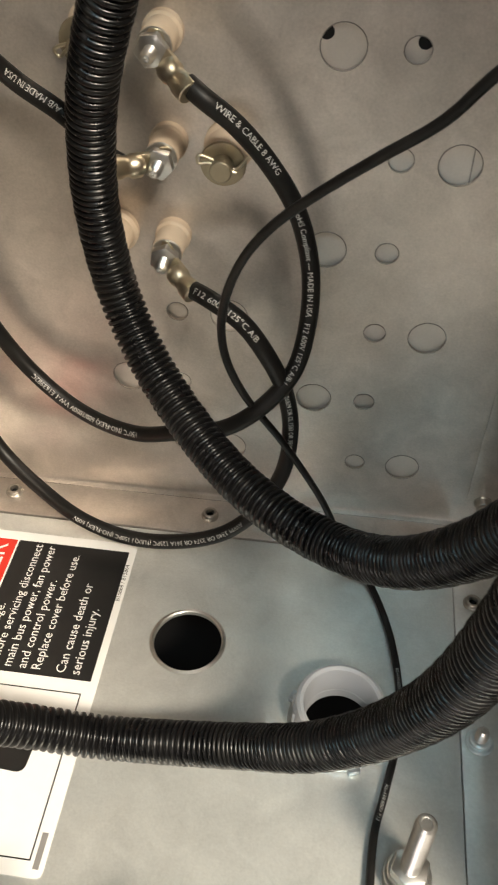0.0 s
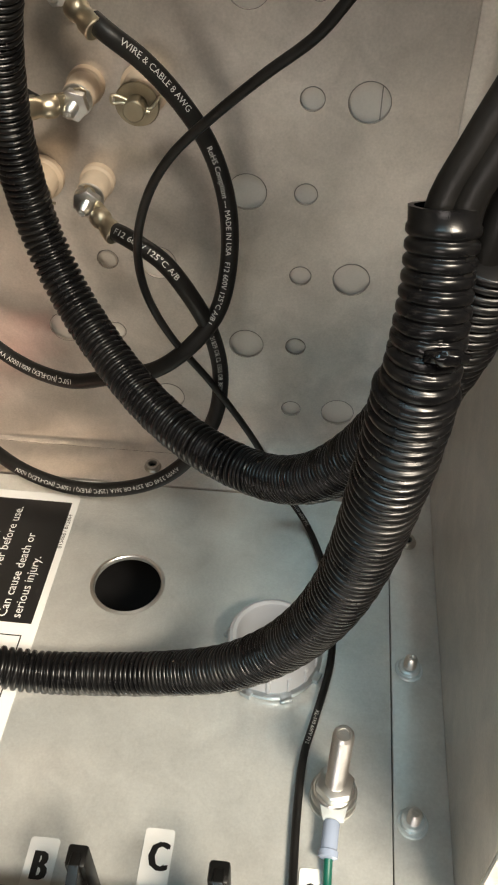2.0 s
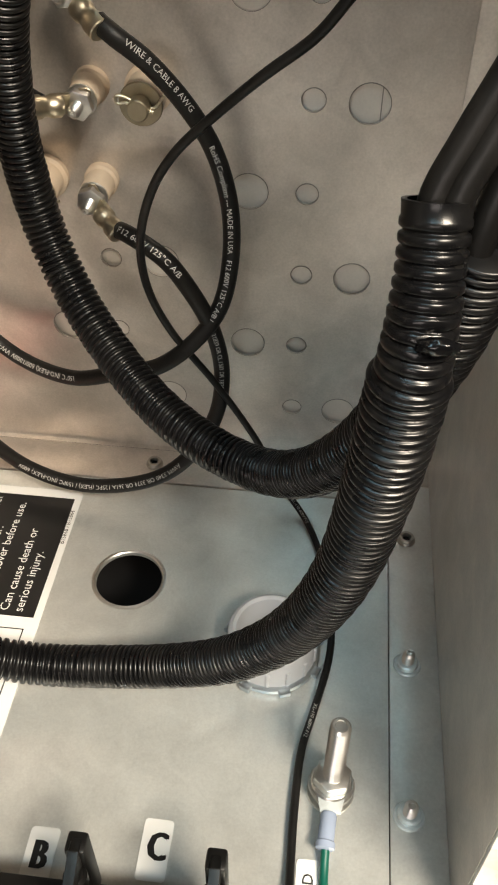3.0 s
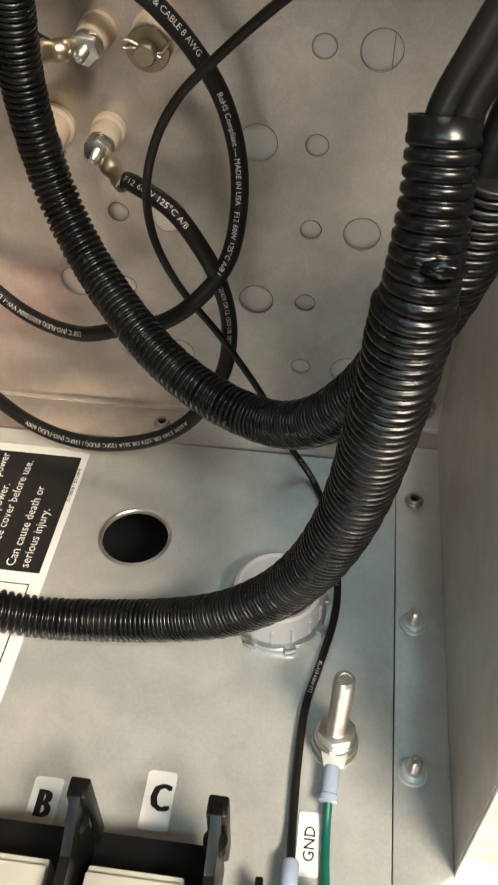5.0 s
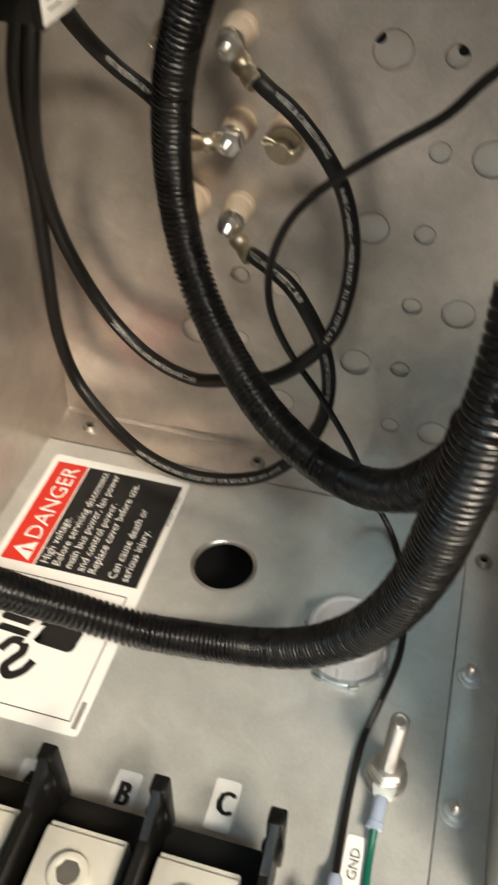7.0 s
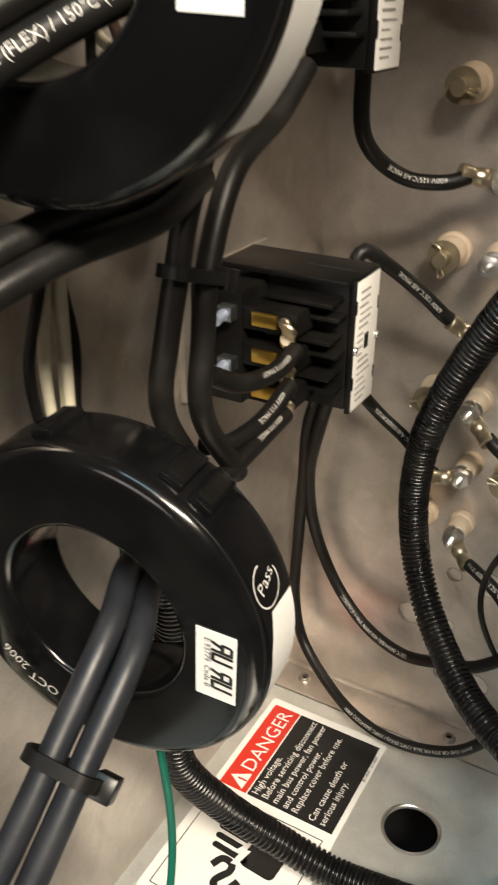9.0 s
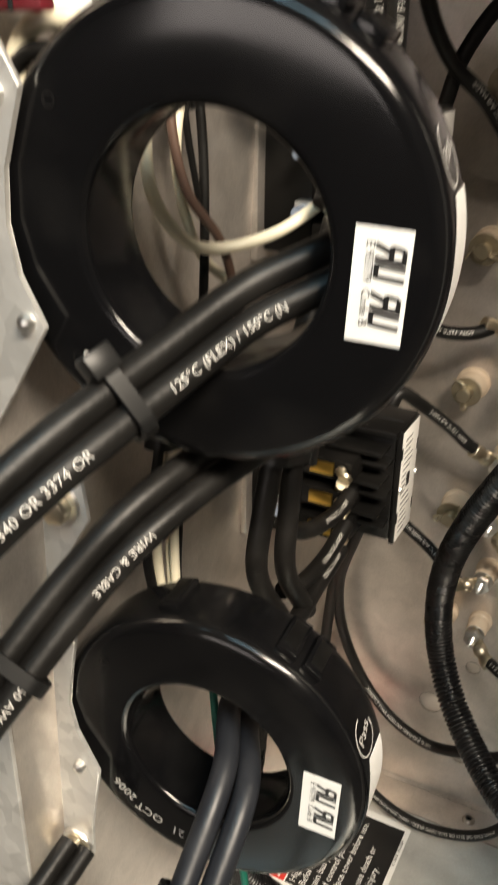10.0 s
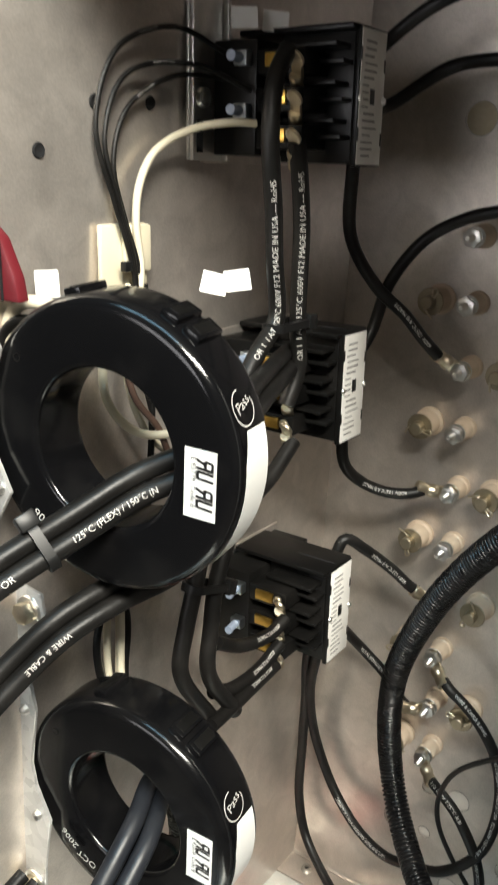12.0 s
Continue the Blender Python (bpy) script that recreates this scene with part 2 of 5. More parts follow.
class Line:
    """A smooth line through points, with a frame that does not twist."""

    def __init__(self, points, step=0.003):
        p = [np.array(q, float) for q in points]
        p = [2 * p[0] - p[1]] + p + [2 * p[-1] - p[-2]]
        dense = []
        for a, b, c, d in zip(p, p[1:], p[2:], p[3:]):
            k1, k2, k3 = (max(np.linalg.norm(v - u), 1e-5) ** 0.5 for u, v in ((a, b), (b, c), (c, d)))
            m1 = k2 * ((b - a) / k1 - (c - a) / (k1 + k2) + (c - b) / k2)
            m2 = k2 * ((c - b) / k2 - (d - b) / (k2 + k3) + (d - c) / k3)
            for u in np.linspace(0, 1, 40, endpoint=False):
                dense.append((2 * u**3 - 3 * u**2 + 1) * b + (u**3 - 2 * u**2 + u) * m1 + (-2 * u**3 + 3 * u**2) * c + (u**3 - u**2) * m2)
        dense.append(p[-2])
        dense = np.array(dense)
        run = np.r_[0, np.cumsum(np.linalg.norm(np.diff(dense, axis=0), axis=1))]
        self.length = run[-1]
        count = max(4, int(self.length / step) + 1)
        self.s = np.linspace(0, self.length, count)
        self.p = np.stack([np.interp(self.s, run, dense[:, k]) for k in range(3)], 1)
        t = np.gradient(self.p, axis=0)
        self.t = t / np.linalg.norm(t, axis=1)[:, None]
        n = np.cross(self.t[0], (0, 0, 1.0))
        if np.linalg.norm(n) < 0.1:
            n = np.cross(self.t[0], (0, 1.0, 0))
        n /= np.linalg.norm(n)
        ns = []
        for v in self.t:
            n = n - v * (n @ v)
            n /= np.linalg.norm(n)
            ns.append(n)
        self.n = np.array(ns)
        self.b = np.cross(self.t, self.n)

    def at(self, s):
        s = min(max(s, 0), self.length)
        i = min(int(s / self.length * (len(self.s) - 1)), len(self.s) - 2)
        u = (s - self.s[i]) / (self.s[i + 1] - self.s[i])
        mix = lambda v: v[i] * (1 - u) + v[i + 1] * u
        return mix(self.p), mix(self.t), mix(self.n), mix(self.b)

    def surface(self, s, a, r):
        p, t, n, b = self.at(s)
        d = n * math.cos(a) + b * math.sin(a)
        return p + d * r

    def angle_to(self, s, way):
        p, t, n, b = self.at(s)
        w = np.array(way, float)
        return math.atan2(w @ b, w @ n)


def sweep(line, stations, base, seg=16):
    """A tube along the line; stations are (s, radius)."""
    verts, faces = [], []
    base = np.array(base, float)
    for s, r in stations:
        p, t, n, b = line.at(s)
        for k in range(seg):
            a = 2 * math.pi * k / seg
            verts.append(tuple(p + r * (n * math.cos(a) + b * math.sin(a)) - base))
    for i in range(len(stations) - 1):
        for k in range(seg):
            j = (k + 1) % seg
            faces.append((i * seg + k, i * seg + j, (i + 1) * seg + j, (i + 1) * seg + k))
    faces.append(tuple(range(seg))[::-1])
    faces.append(tuple((len(stations) - 1) * seg + k for k in range(seg)))
    me = bpy.data.meshes.new("sweep")
    me.from_pydata(verts, [], faces)
    bm = bmesh.new()
    bm.from_mesh(me)
    bpy.data.meshes.remove(me)
    return finish(bm, True, 75)


def plain_tube(line, r, base, seg=16, s0=0.0, s1=None):
    s1 = line.length if s1 is None else s1
    inner = [s for s in line.s if s0 < s < s1]
    return sweep(line, [(s, r) for s in [s0] + inner + [s1]], base, seg)


def ribbed_tube(line, r, base, pitches, depth=0.0015, seg=28):
    """pitches: (s, pitch) pairs along the line."""
    st, s, k = [], 0.0, 0
    at_s, at_p = [a for a, b in pitches], [b for a, b in pitches]
    while True:
        pitch = float(np.interp(s, at_s, at_p)) * (1 + 0.03 * math.sin(k * 2.3))
        if s + pitch > line.length:
            break
        w = 1 + 0.012 * math.sin(k * 1.7)
        for u, d in ((0.0, 1.0), (0.14, 1.0), (0.24, 0.38), (0.38, 0.05), (0.57, 0.0), (0.76, 0.05), (0.90, 0.38)):
            st.append((s + u * pitch, r * w - depth * d))
        s += pitch
        k += 1
    return sweep(line, st, base, seg)


def text_bm(body, size, m=None, bm=None, bend=None, thick=0.0):
    """Writing as flat mesh in x and y, from its left end; bend maps (x, y) to a place."""
    cu = bpy.data.curves.new("writing", "FONT")
    cu.body, cu.size, cu.resolution_u = body, size, 2
    ob = bpy.data.objects.new("writing", cu)
    me = bpy.data.meshes.new_from_object(ob)
    bpy.data.objects.remove(ob)
    bpy.data.curves.remove(cu)
    own = bmesh.new()
    own.from_mesh(me)
    bpy.data.meshes.remove(me)
    if bend:
        for v in own.verts:
            v.co = bend(v.co.x, v.co.y)
    return merge(bm, own, m)


def flat(w, h, m, r=0.0, bm=None, x=0.0, y=0.0, z=0.0, thick=0.0003):
    """A thin sheet, w by h, centred at (x, y), in the pose m."""
    pts = rounded(w, h, r) if r else [(w / 2, h / 2), (-w / 2, h / 2), (-w / 2, -h / 2), (w / 2, -h / 2)]
    return outline_plate([(px + x, py + y) for px, py in pts], z, z + thick, bm=bm, m=m)


def plate_with_holes(w, h, holes, thick, seg=24):
    """A plate in x and z from (0, 0) to (w, h), with round holes (x, z, r), its front at y = 0."""
    own = bmesh.new()
    edges = []

    def ring(pts):
        vs = [own.verts.new((x, 0, z)) for x, z in pts]
        return [own.edges.new((vs[k], vs[(k + 1) % len(vs)])) for k in range(len(vs))]

    edges += ring([(0, 0), (w, 0), (w, h), (0, h)])
    for x, z, r in holes:
        edges += ring([(x + r * math.cos(2 * math.pi * k / seg), z + r * math.sin(2 * math.pi * k / seg)) for k in range(seg)])
    bmesh.ops.triangle_fill(own, use_beauty=True, use_dissolve=False, edges=edges)
    inside = [f for f in own.faces if any((f.calc_center_median().x - x) ** 2 + (f.calc_center_median().z - z) ** 2 < (0.9 * r) ** 2 for x, z, r in holes)]
    if inside:
        bmesh.ops.delete(own, geom=inside, context="FACES")
    got = bmesh.ops.extrude_face_region(own, geom=own.faces[:])
    for v in got["geom"]:
        if isinstance(v, bmesh.types.BMVert):
            v.co.y += thick
    finish(own, False)
    return own


# ---- the cabinet ----
# TOP is chosen for how far down the top sheet shades
X_LEFT, X_RIGHT, Y_BACK, TOP = -0.124, 0.176, 0.102, 0.755
ROW, ROW0 = 0.0436, 0.0411
row_z = lambda k: ROW0 + ROW * k

# back wall with its punched holes
holes = []
for k in range(0, 6):
    holes.append((0.0935 + 0.0005 * k, row_z(k) - 0.0006, 0.0052))
    holes.append(((0.1195 if k % 2 == 0 else 0.0680), row_z(k) - 0.001, 0.0089))
for k in range(0, 3):
    holes.append((-0.0015, row_z(k) + 0.002, 0.0052))
    holes.append(((0.024 if k % 2 == 0 else -0.0285), row_z(k) + 0.002, 0.009))
holes.append((-0.0115, 0.638, 0.0105))
wall = plate_with_holes(X_RIGHT - X_LEFT, TOP + 0.002, [(x - X_LEFT, z + 0.002, r) for x, z, r in holes], 0.0012)
wall_back = tagged(part("wall_back", wall, "sheet", at=Matrix.Translation((X_LEFT, Y_BACK, -0.002))), "brushed galvanised back sheet with rows of punched round holes", "wall", kind="structure")
tagged(part("backing_sheet", box(X_LEFT, X_RIGHT, Y_BACK + 0.0022, Y_BACK + 0.0042, -0.002, TOP), "backing"), "pale sheet seen through the punched holes", "wall", kind="structure")

for x, z, r in ((0.0612, 0.2625, 0.0029), (0.0985, 0.2610, 0.0029), (0.0770, 0.2650, 0.0026)):
    part("dark_gap", lathe([(0.0, 0.0004), (r - 0.0004, 0.0004), (r, 0.0)], 20), "dark", bpy.data.objects["backing_sheet"], "dark hole in the sheet behind", at=frame_z((x, Y_BACK + 0.0021, z), (0, -1, 0)))
part("brass_disc", lathe([(0.0, 0.0004), (0.0104, 0.0004), (0.0106, 0.0)], 32), "dull_brass", bpy.data.objects["backing_sheet"], "brass-coloured disc behind a hole", at=frame_z((-0.0115, Y_BACK + 0.0021, 0.638), (0, -1, 0)))
part("seam", box(0.1242, 0.1247, Y_BACK + 0.0019, Y_BACK + 0.0022, 0.19, 0.24), "edge", bpy.data.objects["backing_sheet"], "dark vertical joint")
for x, z, r in holes:
    part("hole_edge", lathe([(r - 0.0001, 0.0002), (r + 0.0001, 0.00025), (r + 0.00022, 0.0001), (r + 0.00025, 0.0)], 32), "edge", wall_back, at=wall_back.matrix_basis.inverted() @ frame_z((x, Y_BACK - 0.0001, z), (0, -1, 0)))

# floor plate with two knockouts
HOLE = (0.0175, 0.002, 0.0172)
HUB = (0.0955, -0.033)
fp = plate_with_holes(0.152 - X_LEFT, 0.0715 + 0.46, [(HOLE[0] - X_LEFT, HOLE[1] + 0.46, HOLE[2]), (HUB[0] - X_LEFT, HUB[1] + 0.46, 0.0165)], 0.002, seg=40)
floor = tagged(part("floor", fp, "floor_sheet", at=Matrix(((1, 0, 0, X_LEFT), (0, 0, 1, -0.46), (0, -1, 0, 0), (0, 0, 0, 1)))), "dull galvanised floor plate of the cabinet with knockout holes", "floor", kind="structure")
tagged(part("floor_strip_right", box(0.1525, X_RIGHT, -0.46, 0.0865, -0.002, 0.0006, 0.0004), "floor_sheet"), "narrow galvanised side flange of the floor", "floor", kind="structure")
tagged(part("floor_strip_corner", box(0.1525, X_RIGHT, 0.0875, 0.0998, -0.002, 0.0002, 0.0002), "sheet"), "end of the back flange of the floor", "floor", kind="structure")
tagged(part("floor_strip_back", box(X_LEFT, 0.152, 0.0725, 0.0985, -0.002, 0.0008, 0.0004), "sheet"), "narrow galvanised back flange of the floor", "floor", kind="structure")
own = bmesh.new()
prof = [(0.0985, 0.0008), (0.1004, 0.0009), (0.1014, 0.0014), (0.1018, 0.0024), (0.1018, 0.0005)]
lo = [own.verts.new((X_LEFT, y, z)) for y, z in prof]
hi = [own.verts.new((X_RIGHT, y, z)) for y, z in prof]
for k in range(len(prof) - 1):
    own.faces.new((lo[k], lo[k + 1], hi[k + 1], hi[k]))
tagged(part("trim_back", finish(own), "sheet"), "rounded bend between floor flange and back sheet", "trim", kind="structure")
# black sheet painted as the shade below the knockouts
tagged(part("underside_shade", box(X_LEFT, X_RIGHT, -0.46, Y_BACK, -0.09, -0.088), "dark"), "black sheet standing in for shade under the floor plate", "floor", kind="structure")
rim = lathe([(HOLE[2], 0.0001), (HOLE[2] + 0.0006, 0.0007), (HOLE[2] + 0.0016, 0.0003), (HOLE[2] + 0.0022, 0.0001)], 48)
part("hole_rim", rim, "steel", floor, "raised bright punched edge", at=floor.matrix_basis.inverted() @ Matrix.Translation((HOLE[0], HOLE[1], 0)))

# right wall with its front flange
tagged(part("wall_right", box(X_RIGHT, X_RIGHT + 0.002, -0.143, Y_BACK, -0.002, TOP, 0.0004), "sheet"), "dull galvanised side sheet of the cabinet", "wall", kind="structure")
tagged(part("wall_flange_right", box(X_RIGHT, X_RIGHT + 0.16, -0.1455, -0.1432, -0.4, TOP, 0.0008), "bracket"), "front flange of the side sheet", "wall", kind="structure")
tagged(part("wall_lap_right", box(0.158, X_RIGHT - 0.0003, Y_BACK - 0.0012, Y_BACK - 0.0002, 0.022, TOP, 0.0003), "sheet"), "lapped corner flange on the back sheet", "wall", kind="structure")

# left wall leans a little inwards
own = box(-0.002, 0.0, -0.235, Y_BACK, -0.002, TOP, 0.0004)
for v in own.verts:
    v.co.x += X_LEFT + 0.043 * max(0.0, v.co.z)
wall_left = tagged(part("wall_left", own, "sheet"), "galvanised side sheet that carries the switchgear", "wall", kind="structure")
left_x = lambda z: X_LEFT + 0.043 * z
for y, z in ((-0.156, 0.632), (-0.118, 0.634), (-0.19, 0.61)):
    part("pilot_hole", lathe([(0.0, 0.0003), (0.0022, 0.0003), (0.003, 0.0008), (0.0036, 0.0)], 16), "dark", wall_left, "small dark pilot hole", at=frame_z((left_x(z) + 0.0002, y, z), (1, 0, -0.043)))
# front flange on the left
tagged(part("wall_flange_left", box(-0.36, -0.1105, -0.2375, -0.2352, -0.4, TOP, 0.0008), "bracket"), "front flange sheet of the cabinet", "wall", kind="structure")
for x, z in ((-0.1215, 0.372), (-0.1135, 0.377), (-0.1165, 0.363), (-0.1135, 0.33), (-0.121, 0.31)):
    part("pilot_hole", lathe([(0.0, 0.0003), (0.0016, 0.0003), (0.002, 0.0005), (0.0026, 0.0)], 14), "dark", bpy.data.objects["wall_flange_left"], "small dark pilot hole", at=frame_z((x, -0.2376, z), (0, -1, 0)))
# unseen sheet, added to keep lamp light off the upper sheets
tagged(part("ceiling", box(X_LEFT - 0.20, X_RIGHT + 0.16, -0.245, Y_BACK, TOP, TOP + 0.002), "sheet"), "unseen galvanised sheet added to shade the upper cabinet", "ceiling", kind="structure")

tagged(part("cabinet_base", box(X_LEFT - 0.20, X_RIGHT + 0.16, -0.44, Y_BACK, -1.0, -0.42, 0.004), "sheet"), "closed galvanised lower body of the cabinet", "cabinet", kind="structure")
tagged(part("wall_skirt", box(X_LEFT - 0.02, X_RIGHT + 0.02, -0.462, -0.460, -0.42, 0.0), "sheet"), "galvanised front skirt under the floor plate", "wall", kind="structure")

# the room round the cabinet
for name, b in (("room_wall_front", (-2.2, 2.2, -3.2, -3.1, -1.0, 1.7)), ("room_wall_left", (-2.3, -2.2, -3.1, 1.0, -1.0, 1.7)), ("room_wall_right", (2.2, 2.3, -3.1, 1.0, -1.0, 1.7)),
                ("room_wall_back", (-2.2, 2.2, 1.0, 1.1, -1.0, 1.7)), ("room_ground", (-2.2, 2.2, -3.1, 1.0, -1.1, -1.0)), ("room_ceiling", (-2.2, 2.2, -3.1, 1.0, 1.7, 1.8))):
    tagged(part(name, box(*b), "room"), "plain grey painted workshop surface", "wall" if "wall" in name else "floor" if "ground" in name else "ceiling", kind="structure")


# ---- fasteners ----
def threaded(r, z0, z1, pitch=0.0013, depth=0.0006, seg=24):
    prof = [(0.0, z0), (r, z0)]
    k = 0
    while z0 + (k + 1) * pitch < z1 - 0.001:
        prof += [(r, z0 + (k + 0.3) * pitch), (r - depth, z0 + (k + 0.75) * pitch)]
        k += 1
    return lathe(prof + [(r - 0.0002, z1 - 0.0012), (r - 0.0012, z1), (r - 0.002, z1), (r - 0.0022, z1 - 0.0006), (0.0, z1 - 0.0008)], seg, angle=15)


def stud_bolt(x, y, z, label, group):
    t = thing("flange_bolt", label, "bolt", (x, y, z), group)
    part("washer", lathe([(0.0, 0.0), (0.0064, 0.0), (0.0067, 0.0005), (0.0062, 0.0013), (0.0, 0.0013)], 32), "pale_zinc", t, "pale zinc washer")
    part("collar", lathe([(0.0, 0.0013), (0.0049, 0.0013), (0.0052, 0.0022), (0.0050, 0.0036), (0.0042, 0.0042), (0.0, 0.0042)], 28), "pale_zinc", t, "pale zinc collar")
    part("shank", threaded(0.0030, 0.0040, 0.0112, 0.0012, 0.0006, 20), "steel", t, "threaded bolt end")
    return t


stud_bolt(0.1608, -0.0335, 0.0006, "zinc-plated bolt end with washer on the floor flange", "flange bolts")
stud_bolt(0.1602, -0.1062, 0.0006, "zinc-plated bolt end with washer on the floor flange", "flange bolts")


def rivet_nut(m, label, height=0.0032):
    t = thing("rivet_nut", label, "fastener", m, "rivet nuts")
    h = height
    part("flange_ring", lathe([(0.0050, 0.0), (0.0050, 0.0006), (0.0044, 0.0010), (0.0041, h * 0.5), (0.0042, h - 0.0006), (0.0038, h), (0.0026, h), (0.0023, h - 0.0006), (0.0023, 0.0003)], 28), "dull_steel", t, "raised dull steel collar")
    part("bore", lathe([(0.0, 0.0004), (0.0024, 0.0004), (0.0024, 0.001)], 20), "dark", t, "dark threaded bore")
    return t


rivet_nut(Matrix.Translation((0.162, 0.045, 0.0006)), "small steel rivet nut in the floor flange")
rivet_nut(Matrix.Translation((0.0150, 0.086, 0.0008)), "small steel rivet nut in the back flange of the floor")
rivet_nut(Matrix.Translation((-0.102, 0.088, 0.0008)), "small steel rivet nut in the back flange of the floor")
corner_stub = rivet_nut(frame_z((0.1672, Y_BACK - 0.0012, 0.0200), (0, -1, 0)), "threaded stub in a collar low on the back sheet", 0.0050)
part("stub", threaded(0.0028, 0.0004, 0.0095, 0.0012, 0.0005, 18), "dull_steel", corner_stub, "threaded stub end")

ground = thing("ground_stud", "threaded steel grounding stud with stacked nuts and washers", "stud", (0.1270, -0.0990, 0.0))
part("flat_washer", lathe([(0.0, 0.0), (0.0100, 0.0), (0.0102, 0.0006), (0.0099, 0.0014), (0.0, 0.0014)], 36), "steel", ground)
part("lower_nut", prism(6, 0.0086, 0.0015, 0.0062, 0.0006), "steel", ground)
part("star_washer", lathe([(0.0, 0.0063), (0.0096, 0.0063), (0.0099, 0.0068), (0.0095, 0.0075), (0.0, 0.0075)], 36), "steel", ground)
part("lug_tongue", outline_plate([(-0.006, 0.006), (0.006, 0.006), (0.007, 0), (0.0042, -0.013), (-0.0042, -0.013), (-0.007, 0)], 0.0077, 0.0088, 0.0002), "pale_zinc", ground, "flat plated ring tongue")
part("spring_washer", lathe([(0.0, 0.0090), (0.0084, 0.0090), (0.0088, 0.0097), (0.0082, 0.0104), (0.0, 0.0104)], 32), "steel", ground)
part("upper_nut", prism(6, 0.0083, 0.0106, 0.0165, 0.0008, m=pose(0, 0, 0, 0, 0, 17)), "steel", ground)
part("rod", threaded(0.0043, 0.0165, 0.0575, 0.0015, 0.0007), "steel", ground, "threaded steel rod with a flat end")
part("sleeve", lathe([(0.0, 0.0), (0.0028, 0.0), (0.0034, 0.001), (0.0034, 0.011), (0.0040, 0.0116), (0.0040, 0.0140), (0.0028, 0.0146), (0.0, 0.0146)], 20, m=pose(-0.0005, -0.0125, 0.0080, 98, 0, -4)), "blue", ground, "clear bluish insulated crimp sleeve")

hub = thing("conduit_bushing", "white plastic conduit bushing with zinc locknut in the floor", "bushing", (HUB[0], HUB[1], 0.0))
part("ring", lathe([(0.0160, -0.002), (0.0165, 0.0165), (0.0172, 0.0188), (0.0188, 0.0196), (0.0203, 0.0188), (0.0210, 0.0165), (0.0215, 0.0035), (0.0, 0.0035)][:-1] + [(0.0160, 0.0035)], 56), "hub", hub, "smooth white plastic collar")
for k in range(14):
    a = 2 * math.pi * k / 14
    part("grip_rib", box(-0.0011, 0.0011, 0.0203, 0.0222, 0.0036, 0.0135, 0.0005), "hub", hub, at=pose(0, 0, 0, 0, 0, math.degrees(a)))
lock = lathe([(0.0165, 0.0002), (0.0232, 0.0002), (0.0238, 0.001), (0.0236, 0.003), (0.0225, 0.0034), (0.0165, 0.0034)], 48)
for k in range(8):
    a = 2 * math.pi * k / 8 + 0.35
    merge(lock, box(-0.0028, 0.0028, 0.0225, 0.0258, 0.0004, 0.0036, 0.0006), pose(0, 0, 0, 0, 0, math.degrees(a)))
part("locknut", lock, "zinc", hub, "bright zinc notched locknut")

# ---- labels on the floor ----
sign = thing("danger_label", "red, black and white high voltage warning label on the floor plate", "label", (-0.067, -0.030, 0.0003))
SM = lambda x, y, z=0.0, turn=0.0: pose(x, y, z, 0, 0, turn)
part("paper", outline_plate(rounded(0.092, 0.178, 0.003), 0.0, 0.0003), "white", sign, "white printed paper")
part("red_panel", flat(0.0205, 0.081, SM(-0.0315, 0.0425, 0.00035), 0.0006, thick=0.0001), "red", sign, "red heading panel")
part("black_panel", flat(0.0625, 0.081, SM(0.0110, 0.0425, 0.00035), 0.0004, thick=0.0001), "ink", sign, "black text panel")
part("heading", text_bm("DANGER", 0.0150, SM(-0.0255, 0.0190, 0.0006, 90)), "white", sign, "white heading letters")
tri = outline_plate([(0.0, 0.0), (0.0145, 0.0), (0.00725, 0.0125)], 0, 0.0001, m=SM(-0.0252, 0.0035, 0.0005, 90))
part("warning_triangle", tri, "white", sign, "white warning triangle")
part("exclamation_mark", merge(flat(0.0014, 0.0052, SM(-0.0295, 0.0108, 0.0007, 90), thick=0.0001), flat(0.0014, 0.0013, SM(-0.0262, 0.0108, 0.0007, 90), thick=0.0001)), "red", sign)
for k, words in enumerate(("High voltage.", "Before servicing disconnect", "main bus power, fan power", "and control power.", "Replace cover before use.", "", "Can cause death or", "serious injury.")):
    if words:
        x = -0.0135 + 0.0074 * (k if k < 5 else k - 0.35)
        part("text_line", text_bm(words, 0.0069, SM(x, 0.0045, 0.0006, 90)), "white", sign, "white warning words")
part("code_line", text_bm("B15868 / B15864", 0.0035, SM(0.0445, 0.050, 0.0006, 90)), "ink", sign, "small black code")
part("maker_bars", flat(0.0026, 0.015, SM(0.0425, -0.078, 0.0004), thick=0.0001), "faint", sign, "small dark maker's mark as a bar")
for x0, x1, y0, y1 in ((-0.040, 0.0395, -0.0055, -0.0049), (-0.040, 0.0395, -0.0825, -0.0819), (0.0389, 0.0395, -0.0825, -0.0049), (-0.040, -0.0394, -0.0825, -0.0049)):
    part("border_line", flat(x1 - x0, y1 - y0, SM((x0 + x1) / 2, (y0 + y1) / 2, 0.0004), thick=0.0001), "ink", sign)
# the black pictogram, as plain bars and a bolt of lightning
for k in range(4):
    part("pictogram_bar", flat(0.026, 0.0042, SM(-0.012 + 0.0015 * k, -0.021 - 0.0068 * k, 0.0004, -4), 0.002, thick=0.0001), "ink", sign)
part("pictogram_bar", flat(0.024, 0.030, SM(0.0135, -0.031, 0.0004, -4), 0.004, thick=0.0001), "ink", sign)
own = bmesh.new()
